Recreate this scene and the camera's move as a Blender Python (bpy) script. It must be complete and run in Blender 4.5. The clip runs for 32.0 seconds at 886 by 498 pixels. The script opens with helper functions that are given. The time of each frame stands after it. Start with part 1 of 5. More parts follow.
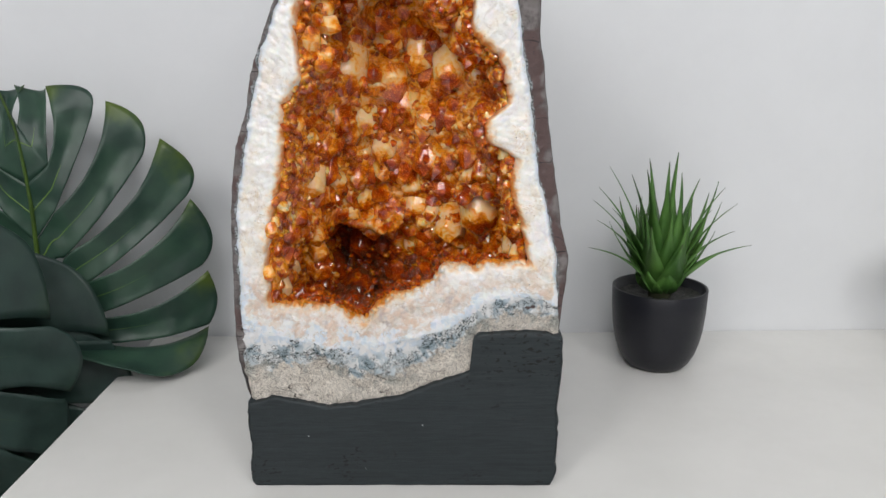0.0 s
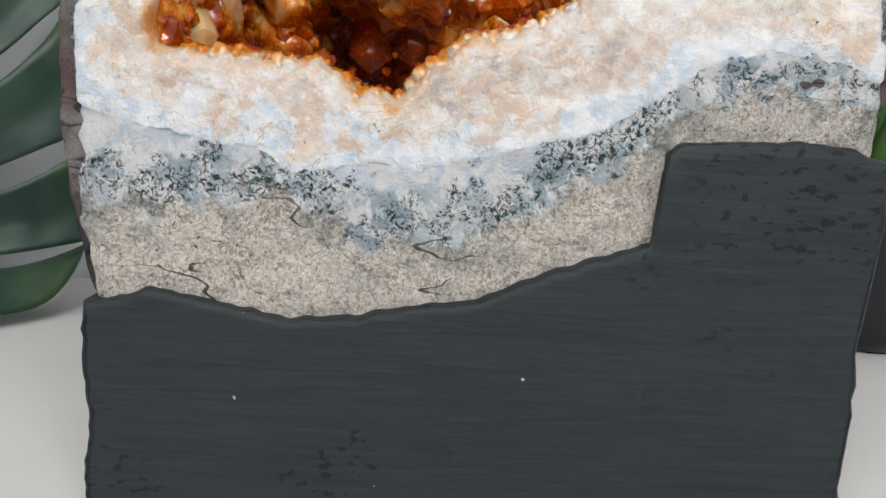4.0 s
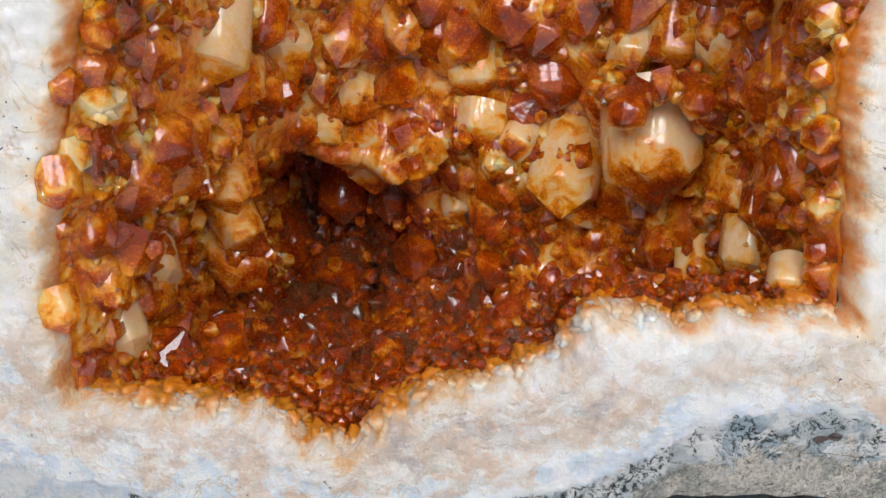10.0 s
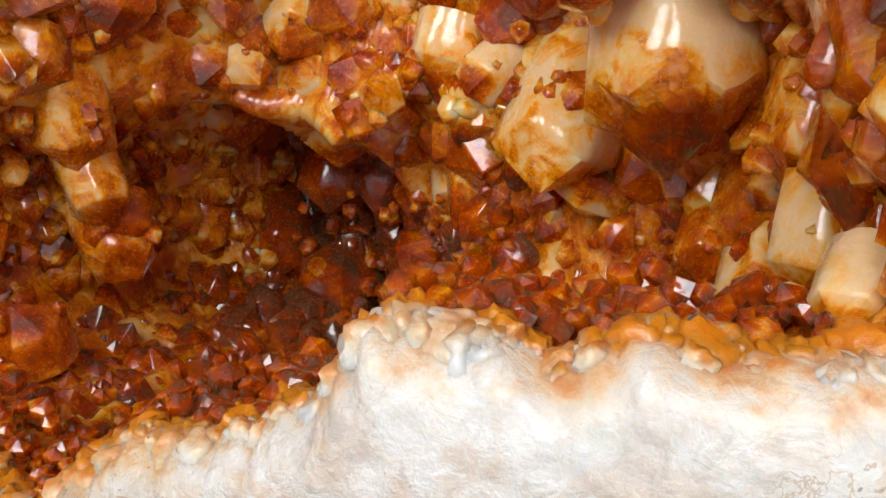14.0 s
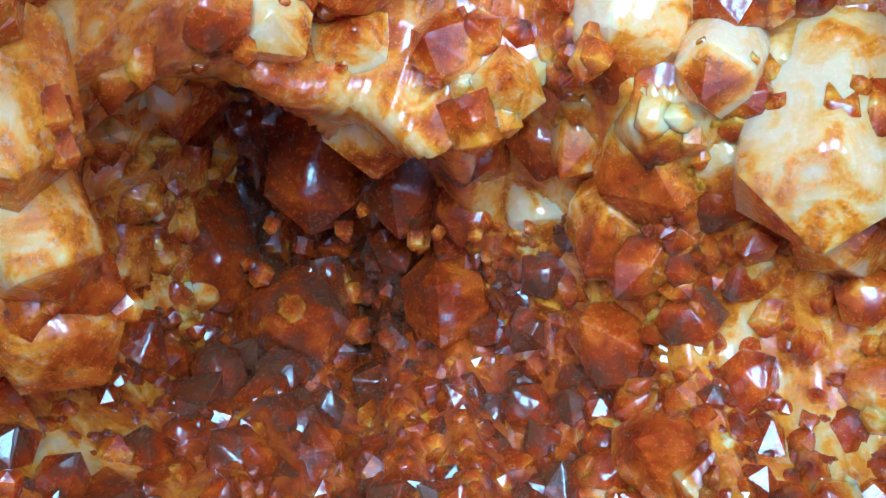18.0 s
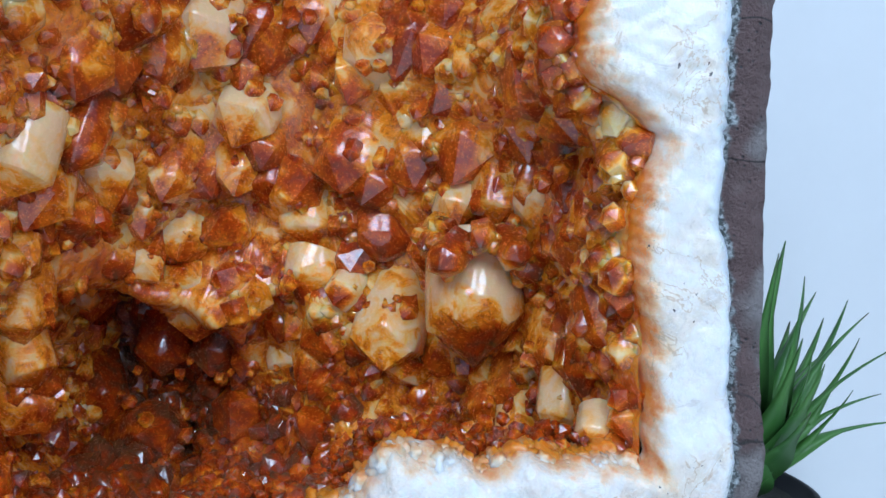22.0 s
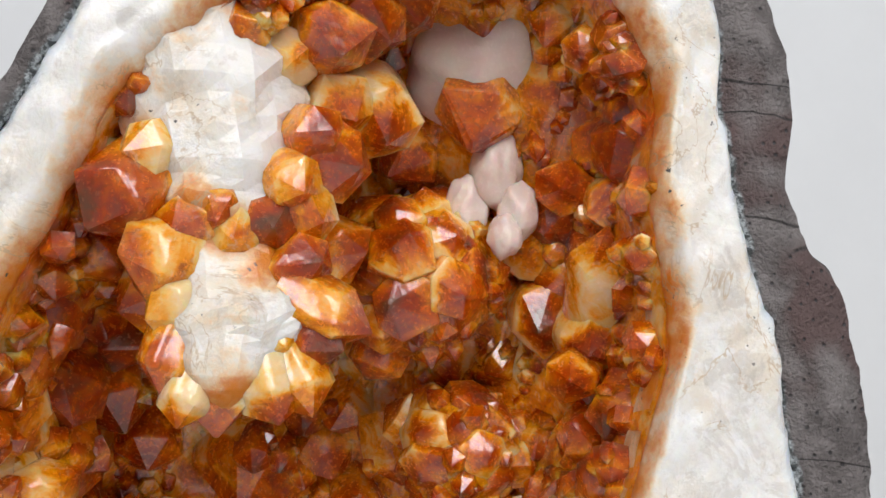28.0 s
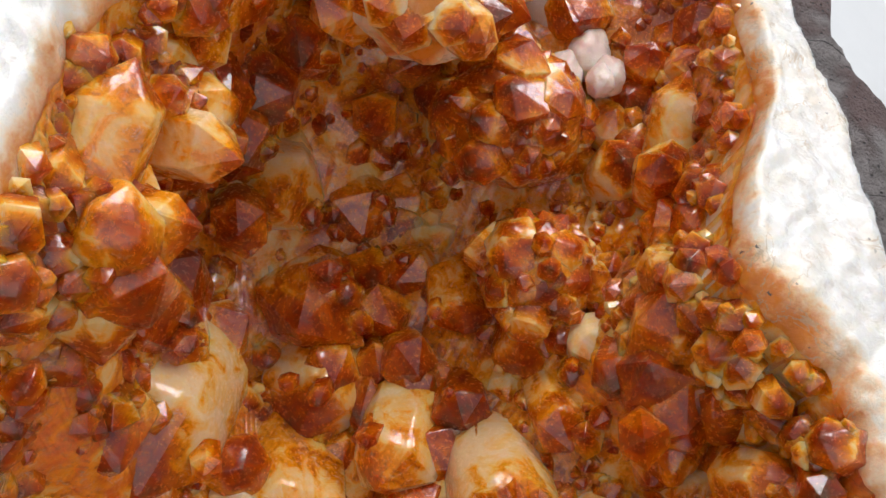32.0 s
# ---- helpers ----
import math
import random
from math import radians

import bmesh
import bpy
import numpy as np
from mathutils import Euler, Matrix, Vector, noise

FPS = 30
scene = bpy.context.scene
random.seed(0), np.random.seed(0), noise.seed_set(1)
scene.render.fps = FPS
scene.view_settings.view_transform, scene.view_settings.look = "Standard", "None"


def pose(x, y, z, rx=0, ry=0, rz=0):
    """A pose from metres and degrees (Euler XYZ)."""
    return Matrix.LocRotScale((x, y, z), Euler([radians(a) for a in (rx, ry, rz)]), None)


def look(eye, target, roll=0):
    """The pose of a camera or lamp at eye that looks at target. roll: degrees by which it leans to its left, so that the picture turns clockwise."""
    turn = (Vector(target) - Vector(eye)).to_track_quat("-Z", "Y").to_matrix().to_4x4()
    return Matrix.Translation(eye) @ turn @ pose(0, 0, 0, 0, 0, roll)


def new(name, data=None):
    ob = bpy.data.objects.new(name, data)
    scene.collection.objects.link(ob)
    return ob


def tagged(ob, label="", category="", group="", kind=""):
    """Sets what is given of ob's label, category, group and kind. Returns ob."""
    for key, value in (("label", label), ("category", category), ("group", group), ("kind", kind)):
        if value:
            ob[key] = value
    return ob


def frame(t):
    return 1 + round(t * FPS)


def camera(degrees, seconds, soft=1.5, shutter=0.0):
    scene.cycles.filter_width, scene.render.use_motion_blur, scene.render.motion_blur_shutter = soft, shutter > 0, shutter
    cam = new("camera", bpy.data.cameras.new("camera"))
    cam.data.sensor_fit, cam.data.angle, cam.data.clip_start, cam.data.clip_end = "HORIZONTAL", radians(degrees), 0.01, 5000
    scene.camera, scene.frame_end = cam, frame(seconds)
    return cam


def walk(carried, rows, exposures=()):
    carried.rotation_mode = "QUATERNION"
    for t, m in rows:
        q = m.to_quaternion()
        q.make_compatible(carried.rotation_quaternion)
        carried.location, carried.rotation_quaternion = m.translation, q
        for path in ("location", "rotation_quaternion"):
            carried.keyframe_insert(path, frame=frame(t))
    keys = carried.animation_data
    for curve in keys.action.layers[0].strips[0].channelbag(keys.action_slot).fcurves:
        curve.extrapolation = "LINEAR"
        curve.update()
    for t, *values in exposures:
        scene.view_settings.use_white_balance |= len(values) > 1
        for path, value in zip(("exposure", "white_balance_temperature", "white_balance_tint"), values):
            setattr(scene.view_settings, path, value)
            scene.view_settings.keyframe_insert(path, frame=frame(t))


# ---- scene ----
cam = camera(57.6, 32.0)
METRES, EYE, TILT, LEAN, TURN = 1.34, 0.30, -14.4, 0.0, 0.0
ROWS = [
    (0.0, 0.0, 0.0, 0.0, 0.0, 0.0, -0.0),
    (0.5, -0.0062, 0.0462, 0.0028, -0.0, -1.46, -0.35),
    (1.0, -0.0118, 0.0826, -0.0051, 0.27, -2.09, -0.73),
    (1.5, -0.0202, 0.1105, -0.0209, 0.5, -1.84, -1.08),
    (2.0, -0.0206, 0.1483, -0.0365, 0.35, -0.9, -1.31),
    (2.5, -0.0201, 0.1834, -0.0489, -0.2, 0.42, -1.6),
    (3.0, -0.0178, 0.2094, -0.06, -0.9, 1.87, -1.91),
    (3.5, -0.0268, 0.2295, -0.0775, -1.58, 3.11, -2.21),
    (5.5, -0.0427, 0.2879, -0.0679, -2.62, 7.02, -2.74),
    (6.0, -0.0548, 0.2885, -0.054, -2.74, 7.31, -2.79),
    (6.5, -0.051, 0.2889, -0.0398, -2.62, 6.44, -2.73),
    (7.0, -0.048, 0.2919, -0.0299, -2.44, 5.28, -2.62),
    (7.5, -0.0448, 0.2933, -0.0165, -2.26, 3.32, -2.52),
    (8.0, -0.0445, 0.2888, -0.0047, -2.15, 0.83, -2.5),
    (8.5, -0.0436, 0.2871, 0.0006, -2.04, -1.87, -2.52),
    (9.0, -0.0415, 0.2806, 0.0086, -1.85, -4.35, -2.6),
    (9.5, -0.0347, 0.2722, 0.0128, -1.51, -5.98, -2.75),
    (10.0, -0.028, 0.2677, 0.0162, -1.24, -6.76, -2.95),
    (10.5, -0.0184, 0.2712, 0.0187, -1.26, -6.88, -3.11),
    (11.0, -0.0036, 0.279, 0.0221, -1.54, -6.43, -3.22),
    (11.5, 0.0042, 0.2917, 0.0219, -1.43, -5.6, -3.33),
    (12.0, 0.0097, 0.3077, 0.0154, -0.09, -4.65, -3.55),
    (12.5, 0.0185, 0.3218, 0.0126, 3.28, -3.93, -3.9),
    (13.0, 0.0203, 0.3299, 0.0077, 8.27, -3.62, -4.2),
    (13.5, 0.0214, 0.3301, 0.009, 13.81, -3.85, -4.41),
    (14.0, 0.025, 0.3391, 0.0037, 18.28, -4.78, -4.38),
    (14.5, 0.0157, 0.3322, 0.0098, 19.97, -7.21, -4.22),
    (16.5, -0.033, 0.3615, 0.0233, 5.27, -14.13, -5.18),
    (17.0, -0.0309, 0.3654, 0.0175, 2.41, -12.32, -5.4),
    (17.5, -0.033, 0.3702, 0.0133, 0.07, -9.91, -5.41),
    (18.0, -0.0358, 0.3736, 0.0093, -1.92, -7.02, -5.54),
    (18.5, -0.0368, 0.3699, 0.003, -3.15, -3.98, -5.49),
    (19.0, -0.0343, 0.3548, 0.0008, -3.66, -1.98, -5.13),
    (19.5, -0.0347, 0.3342, 0.0, -4.05, -0.06, -5.0),
    (20.0, -0.0339, 0.3181, -0.0026, -4.86, 2.24, -5.19),
    (20.5, -0.0327, 0.3025, -0.0061, -5.75, 4.53, -5.51),
    (21.0, -0.0322, 0.288, -0.0041, -6.91, 6.52, -5.89),
    (21.5, -0.0248, 0.2788, -0.0014, -8.15, 7.83, -6.14),
    (22.0, -0.0138, 0.2715, 0.0056, -9.61, 8.19, -5.98),
    (22.5, -0.0127, 0.2626, 0.0139, -12.12, 8.23, -5.39),
    (23.0, -0.0225, 0.2591, 0.0227, -15.73, 8.04, -4.5),
    (23.5, -0.0321, 0.2625, 0.0319, -19.63, 8.29, -3.62),
    (24.0, -0.0451, 0.2713, 0.0333, -22.96, 9.3, -2.98),
    (24.5, -0.0465, 0.2864, 0.0327, -24.72, 11.12, -2.55),
    (25.0, -0.0412, 0.2919, 0.0399, -24.87, 13.05, -2.14),
    (25.5, -0.0374, 0.2893, 0.05, -23.56, 14.95, -1.73),
    (26.0, -0.0345, 0.2835, 0.0623, -21.08, 16.33, -1.37),
    (26.5, -0.033, 0.2744, 0.0754, -18.24, 17.26, -1.01),
    (28.5, -0.0204, 0.2748, 0.1099, -7.41, 22.95, -0.37),
    (29.0, -0.0186, 0.2787, 0.103, -6.46, 26.09, -0.88),
    (29.5, -0.0191, 0.2836, 0.0841, -7.11, 29.43, -1.21),
    (30.0, -0.015, 0.2978, 0.0636, -8.87, 32.94, -1.48),
    (30.5, -0.0124, 0.3088, 0.0464, -11.2, 36.55, -1.92),
    (31.0, -0.0199, 0.3085, 0.04, -14.09, 40.49, -2.42),
    (31.5, -0.0295, 0.3089, 0.0358, -16.88, 44.21, -3.13),
    (32.0, -0.0388, 0.3149, 0.0249, -19.51, 47.96, -4.07),
]
walk(cam, [(t, pose(0, 0, EYE, TILT, LEAN, TURN) @ pose(METRES * x, METRES * y, METRES * z, 90 + pitch, roll, yaw)) for t, x, y, z, yaw, pitch, roll in ROWS],
     [(0, -0.1, 6800, 12), (3.5, 0.02, 6800, 12), (6.0, 0.13, 6750, 12), (8.0, 0.0, 6700, 12), (10, -0.06, 6600, 12), (12.5, -0.05, 7100, 12), (13.2, 0.03, 7300, 12), (14.0, 0.15, 6800, 11), (14.5, 0.25, 6400, 10), (16.5, 0.72, 3750, -10), (18.8, 0.86, 3750, -10), (20.0, 0.42, 3900, -6), (21.5, 0.06, 4500, 2), (23, -0.04, 6300, 10), (24.3, -0.06, 6800, 12), (25.5, 0.07, 6800, 12), (27.0, 0.07, 6800, 12), (28.8, -0.22, 6800, 12), (30.2, -0.22, 6800, 12), (31.2, 0.05, 6700, 12), (32, 0.05, 6700, 12)])

# ---- world and light ----
world = bpy.data.worlds.new("world")
scene.world = world
world.use_nodes = True
wn = world.node_tree.nodes
sky = wn.new("ShaderNodeTexSky")
sky.sky_type, sky.sun_disc = "NISHITA", False
sky.sun_elevation, sky.sun_rotation = radians(40), radians(200)
world.node_tree.links.new(sky.outputs[0], wn["Background"].inputs[0])
wn["Background"].inputs[1].default_value = 0.1


def lamp(name, at, target, sx, sy, watts, col):
    d = bpy.data.lights.new(name, "AREA")
    d.shape, d.size, d.size_y, d.energy, d.color = "RECTANGLE", sx, sy, watts, col
    ob = new(name, d)
    ob.matrix_world = look(at, target)
    return ob


WIN_X = (-1.05, -0.10, 0.85)      # middles of the three window lights behind the camera
for wx in WIN_X:
    lamp("window_light", (wx, -1.16, 1.60), (wx * 0.5, 0.5, 0.15), 0.60, 1.0, 15.5, (0.95, 0.975, 1.0))


# ---- materials ----
class Mat:
    """A node material with short ways to add nodes."""

    def __init__(self, name):
        self.m = bpy.data.materials.new(name)
        self.m.use_nodes = True
        self.t = self.m.node_tree
        self.b = self.t.nodes["Principled BSDF"]
        self.pos = self.node("ShaderNodeNewGeometry").outputs["Position"]

    def node(self, kind, **ins):
        n = self.t.nodes.new(kind)
        for k, v in ins.items():
            self.put(n.inputs[k.replace("_", " ")], v)
        return n

    def put(self, socket, v):
        if isinstance(v, bpy.types.NodeSocket):
            self.t.links.new(v, socket)
        else:
            socket.default_value = (*v, 1) if isinstance(v, tuple) and len(v) == 3 and socket.type == "RGBA" else v

    def noise(self, scale, detail=3, rough=0.55, vec=None, distort=0.0):
        return self.node("ShaderNodeTexNoise", Vector=vec or self.pos, Scale=scale, Detail=detail, Roughness=rough, Distortion=distort).outputs[0]

    def cells(self, scale, feature="F1", vec=None):
        n = self.node("ShaderNodeTexVoronoi", Vector=vec or self.pos, Scale=scale)
        n.feature = feature
        return n.outputs["Distance"]

    def stretch(self, x, y, z):
        n = self.node("ShaderNodeMapping", Vector=self.pos)
        n.inputs["Scale"].default_value = (x, y, z)
        return n.outputs[0]

    def math(self, op, a, b=0.0, c=0.0):
        n = self.t.nodes.new("ShaderNodeMath")
        n.operation = op
        for s, v in zip(n.inputs, (a, b, c)):
            self.put(s, v)
        return n.outputs[0]

    def step(self, v, lo, hi, to0=0.0, to1=1.0):
        n = self.t.nodes.new("ShaderNodeMapRange")
        n.interpolation_type = "SMOOTHSTEP"
        for s, x in zip(n.inputs, (v, lo, hi, to0, to1)):
            self.put(s, x)
        return n.outputs[0]

    def mix(self, f, a, b, kind="MIX"):
        n = self.t.nodes.new("ShaderNodeMix")
        n.data_type, n.blend_type = "RGBA", kind
        self.put(n.inputs[0], f), self.put(n.inputs[6], a), self.put(n.inputs[7], b)
        return n.outputs[2]

    def ramp(self, v, *stops):
        n = self.node("ShaderNodeValToRGB", Fac=v)
        e = n.color_ramp.elements
        while len(e) < len(stops):
            e.new(0.5)
        for el, (p, c) in zip(e, stops):
            el.position, el.color = p, (*c, 1)
        return n.outputs[0]

    def attr(self, name):
        n = self.t.nodes.new("ShaderNodeAttribute")
        n.attribute_name = name
        return n.outputs["Fac"]

    def bump(self, h, strength, dist):
        self.put(self.b.inputs["Normal"], self.node("ShaderNodeBump", Height=h, Strength=strength, Distance=dist).outputs[0])

    def set(self, **ins):
        for k, v in ins.items():
            self.put(self.b.inputs[k.replace("_", " ")], v)
        return self.m


def crystal_material():
    k = Mat("citrine")
    rnd = k.math("FRACT", k.math("ADD", k.node("ShaderNodeObjectInfo").outputs["Random"], k.node("ShaderNodeNewGeometry").outputs["Random Per Island"]))
    big, mid, fine = k.noise(60, 2), k.noise(150, 3, 0.55, distort=1.0), k.noise(1000, 4, 0.65)
    feather = k.noise(520, 5, 0.65, distort=2.0)
    f = k.math("MULTIPLY_ADD", k.attr("tip"), 0.66, k.math("MULTIPLY_ADD", k.math("SUBTRACT", rnd, 0.5), 0.16, 0.125))
    f = k.math("MULTIPLY_ADD", k.math("SUBTRACT", big, 0.5), 0.7, f)
    f = k.math("MULTIPLY_ADD", k.math("SUBTRACT", mid, 0.5), 1.0, f)
    f = k.math("MULTIPLY_ADD", k.math("SUBTRACT", feather, 0.5), 0.20, f)
    col = k.ramp(f, (0.06, (0.97, 0.66, 0.36)), (0.23, (0.97, 0.52, 0.14)), (0.32, (0.98, 0.345, 0.006)), (0.53, (0.89, 0.180, 0.0015)), (0.75, (0.49, 0.057, 0.001)), (1.0, (0.21, 0.078, 0.028)))
    # feathery dark inclusions in the amber, thin milky veils in the pale parts
    dark = k.math("MULTIPLY", k.step(k.noise(330, 4, 0.62, distort=1.8), 0.53, 0.64), k.step(f, 0.28, 0.42))
    col = k.mix(k.math("MULTIPLY", dark, 0.55), col, (0.27, 0.046, 0.001))
    veil = k.math("MULTIPLY", k.step(k.noise(300, 5, 0.7, distort=2.6), 0.55, 0.62), k.step(f, 0.62, 0.36))
    col = k.mix(k.math("MULTIPLY", veil, 0.3), col, (0.97, 0.76, 0.50))
    clear = k.step(f, 0.24, 0.55, 0.04, 0.42)
    facet = k.math("MULTIPLY_ADD", k.cells(420), 0.8, k.math("MULTIPLY", k.cells(900), 0.35))
    k.bump(k.math("ADD", k.math("MULTIPLY", fine, 0.8), k.math("MULTIPLY_ADD", facet, 2.0, mid)), 0.2, 0.0006)
    return k.set(Base_Color=col, Roughness=k.step(fine, 0.3, 0.75, 0.14, 0.34), IOR=1.55, Subsurface_Weight=0.65, Specular_IOR_Level=0.06,
                 Transmission_Weight=clear, Subsurface_Radius=(1.0, 0.5, 0.25), Subsurface_Scale=0.0034, Coat_Weight=1.0,
                 Coat_Roughness=k.step(mid, 0.35, 0.75, 0.01, 0.05), Coat_IOR=1.58,
                 Coat_Normal=k.node("ShaderNodeBump", Height=k.math("ADD", k.noise(330, 4, 0.6), k.math("MULTIPLY", facet, 0.6)), Strength=0.06, Distance=0.0010).outputs[0])


def quartz_material():
    k = Mat("white_quartz")
    e = k.attr("edge")       # millimetres from the cavity
    o = k.attr("outer")      # millimetres from the rind
    low = k.attr("low")      # 1 along the foot of the rim
    mid, big, fine = k.noise(140, 5, 0.65), k.noise(40, 3), k.noise(1100, 4, 0.6)
    col = k.mix(k.step(big, 0.42, 0.60), (0.84, 0.825, 0.80), (0.80, 0.735, 0.65))
    col = k.mix(k.math("MULTIPLY", low, k.step(mid, 0.38, 0.58, 0.2, 1.0)), col, (0.73, 0.575, 0.47))
    # milky clouds and clearer, greyer patches between them
    col = k.mix(k.math("MULTIPLY", k.step(k.noise(75, 6, 0.7, distort=0.6), 0.50, 0.57), 0.75), col, (0.86, 0.85, 0.835))
    clearer = k.math("MULTIPLY", k.step(k.noise(105, 6, 0.72, distort=1.2), 0.53, 0.62), 0.5)
    col = k.mix(clearer, col, (0.60, 0.555, 0.51))
    streak = k.noise(330, 4, 0.65, distort=2.2)
    col = k.mix(k.math("MULTIPLY", k.step(streak, 0.56, 0.66), k.math("MULTIPLY_ADD", low, 0.25, 0.12)), col, (0.58, 0.50, 0.43))
    col = k.mix(k.math("MULTIPLY", k.step(streak, 0.42, 0.34), 0.55), col, (0.90, 0.89, 0.88))
    col = k.mix(k.step(k.math("MULTIPLY_ADD", k.math("SUBTRACT", mid, 0.5), -9.0, o), 5.0, 0.0), col, (0.74, 0.80, 0.85))
    rim = k.step(k.math("MULTIPLY_ADD", k.math("SUBTRACT", k.noise(60, 6, 0.65), 0.5), -62.0, o), 9.0, 6.0)
    col = k.mix(k.math("MULTIPLY", low, rim), col, k.mix(k.step(mid, 0.46, 0.56), (0.84, 0.85, 0.86), (0.66, 0.73, 0.80)))
    shard = k.node("ShaderNodeTexVoronoi", Vector=k.pos, Scale=190.0).outputs["Color"]
    col = k.mix(0.16, col, k.node("ShaderNodeRGBToBW", Color=shard).outputs[0], "OVERLAY")
    stain = k.step(k.math("MULTIPLY_ADD", k.math("SUBTRACT", mid, 0.5), -17.0, k.math("MULTIPLY_ADD", k.math("SUBTRACT", big, 0.5), -10.0, k.math("MULTIPLY_ADD", low, 2.0, e))), 8.5, -2.0)
    col = k.mix(stain, col, k.ramp(k.math("MULTIPLY_ADD", k.math("SUBTRACT", fine, 0.5), 0.8, stain), (0.15, (0.82, 0.66, 0.42)), (0.50, (0.84, 0.45, 0.09)), (0.90, (0.72, 0.22, 0.010))))
    haze = k.math("MULTIPLY", k.step(k.noise(48, 5, 0.65), 0.58, 0.66), low)
    col = k.mix(k.math("MULTIPLY", haze, 0.55), col, (0.42, 0.36, 0.38))
    crack = k.math("ABSOLUTE", k.math("SUBTRACT", k.noise(55, 5, 0.6, distort=1.0), 0.5))
    col = k.mix(k.math("MULTIPLY", k.step(crack, 0.010, 0.002), k.math("MULTIPLY", k.step(big, 0.46, 0.55), 0.7)), col, (0.56, 0.42, 0.28))
    speck = k.math("MULTIPLY", k.step(k.noise(620, 2), 0.70, 0.73), k.step(big, 0.50, 0.58))
    col = k.mix(speck, col, (0.10, 0.09, 0.09))
    grain = k.cells(260)
    k.bump(k.math("ADD", k.math("MULTIPLY_ADD", grain, 1.2, k.math("MULTIPLY", mid, 3.0)), k.math("MULTIPLY_ADD", streak, 1.5, fine)), k.math("MULTIPLY_ADD", low, 0.42, 0.18), 0.0014)
    return k.set(Base_Color=col, Roughness=k.step(mid, 0.3, 0.7, 0.16, 0.42), IOR=1.54, Subsurface_Weight=0.5,
                 Subsurface_Radius=(1.0, 0.8, 0.6), Subsurface_Scale=0.005, Coat_Weight=0.3, Coat_Roughness=k.step(fine, 0.35, 0.65, 0.12, 0.4))


def matrix_material():
    k = Mat("banded_matrix")
    g = k.attr("band")       # millimetres above the grey stone
    mid, big, fine = k.noise(160, 5, 0.7), k.noise(45, 4, 0.6), k.noise(1300, 4, 0.75)
    blob = k.noise(120, 6, 0.68, distort=0.7)
    pale = k.mix(k.step(blob, 0.45, 0.53), (0.84, 0.85, 0.85), k.mix(k.step(big, 0.42, 0.58), (0.40, 0.50, 0.56), (0.60, 0.66, 0.69)))
    pale = k.mix(k.step(k.math("MULTIPLY_ADD", k.math("SUBTRACT", mid, 0.5), 26.0, g), 9.0, 15.0), pale, k.mix(k.step(blob, 0.46, 0.56), (0.85, 0.85, 0.85), (0.66, 0.74, 0.82)))
    # dark green flecks in clumps
    clump = k.step(k.math("MULTIPLY_ADD", k.math("ABSOLUTE", k.math("SUBTRACT", g, 4.0)), -0.011, k.noise(85, 5, 0.72)), 0.40, 0.47)
    fleck = k.math("MAXIMUM", k.step(k.noise(400, 4, 0.7, distort=1.6), 0.535, 0.56), k.math("MULTIPLY", k.step(k.noise(950, 3, 0.7, distort=1.0), 0.55, 0.58), 0.8))
    fleck = k.math("MULTIPLY", fleck, clump)
    dark = k.mix(k.step(fine, 0.42, 0.58), (0.012, 0.020, 0.022), (0.07, 0.11, 0.105))
    pale = k.mix(fleck, pale, dark)
    # tan stone: light and dark grains, teal and purple-brown patches, cracks
    stone = k.mix(k.step(k.noise(820, 5, 0.78), 0.46, 0.56), (0.86, 0.79, 0.69), (0.40, 0.355, 0.31))
    stone = k.mix(k.math("MULTIPLY", k.step(mid, 0.42, 0.52), 0.6), stone, k.mix(k.step(fine, 0.44, 0.56), (0.92, 0.87, 0.78), (0.64, 0.585, 0.52)))
    teal = k.math("MULTIPLY", k.step(big, 0.47, 0.56), k.step(g, -18.0, -3.0))
    stone = k.mix(k.math("MULTIPLY", teal, 0.75), stone, k.mix(k.step(k.noise(600, 4, 0.75), 0.44, 0.56), (0.13, 0.165, 0.16), (0.44, 0.46, 0.43)))
    stone = k.mix(k.step(k.noise(480, 5, 0.8, distort=0.6), 0.60, 0.64), stone, (0.055, 0.05, 0.047))
    stone = k.mix(k.math("MULTIPLY", k.step(k.noise(55, 4, 0.6, vec=k.stretch(0.55, 1, 1.4)), 0.655, 0.675), 0.85), stone, (0.13, 0.075, 0.075))
    thread = k.math("ABSOLUTE", k.math("SUBTRACT", k.noise(150, 5, 0.65, distort=2.2), 0.5))
    stone = k.mix(k.math("MULTIPLY", k.step(thread, 0.012, 0.003), 0.8), stone, (0.05, 0.042, 0.04))
    split = k.math("ABSOLUTE", k.math("SUBTRACT", k.noise(30, 3, 0.5, vec=k.stretch(0.4, 1.0, 1.5)), 0.5))
    split = k.math("MULTIPLY", k.math("MULTIPLY", k.step(split, 0.0045, 0.001), k.step(k.noise(30, 2), 0.47, 0.55)), k.step(g, 2.0, -4.0))
    col = k.mix(k.step(k.math("MULTIPLY_ADD", k.math("SUBTRACT", mid, 0.5), 34.0, g), -3.5, 1.0), stone, pale)
    col = k.mix(k.math("MULTIPLY", split, 0.9), col, (0.03, 0.026, 0.024))
    height = k.math("ADD", k.math("MULTIPLY_ADD", mid, 2.2, fine), k.math("MULTIPLY", k.math("ADD", split, k.math("MULTIPLY", fleck, 0.4)), -1.6))
    k.bump(height, 0.9, 0.0015)
    return k.set(Base_Color=col, Roughness=k.step(g, -4.0, 6.0, 0.75, 0.32))


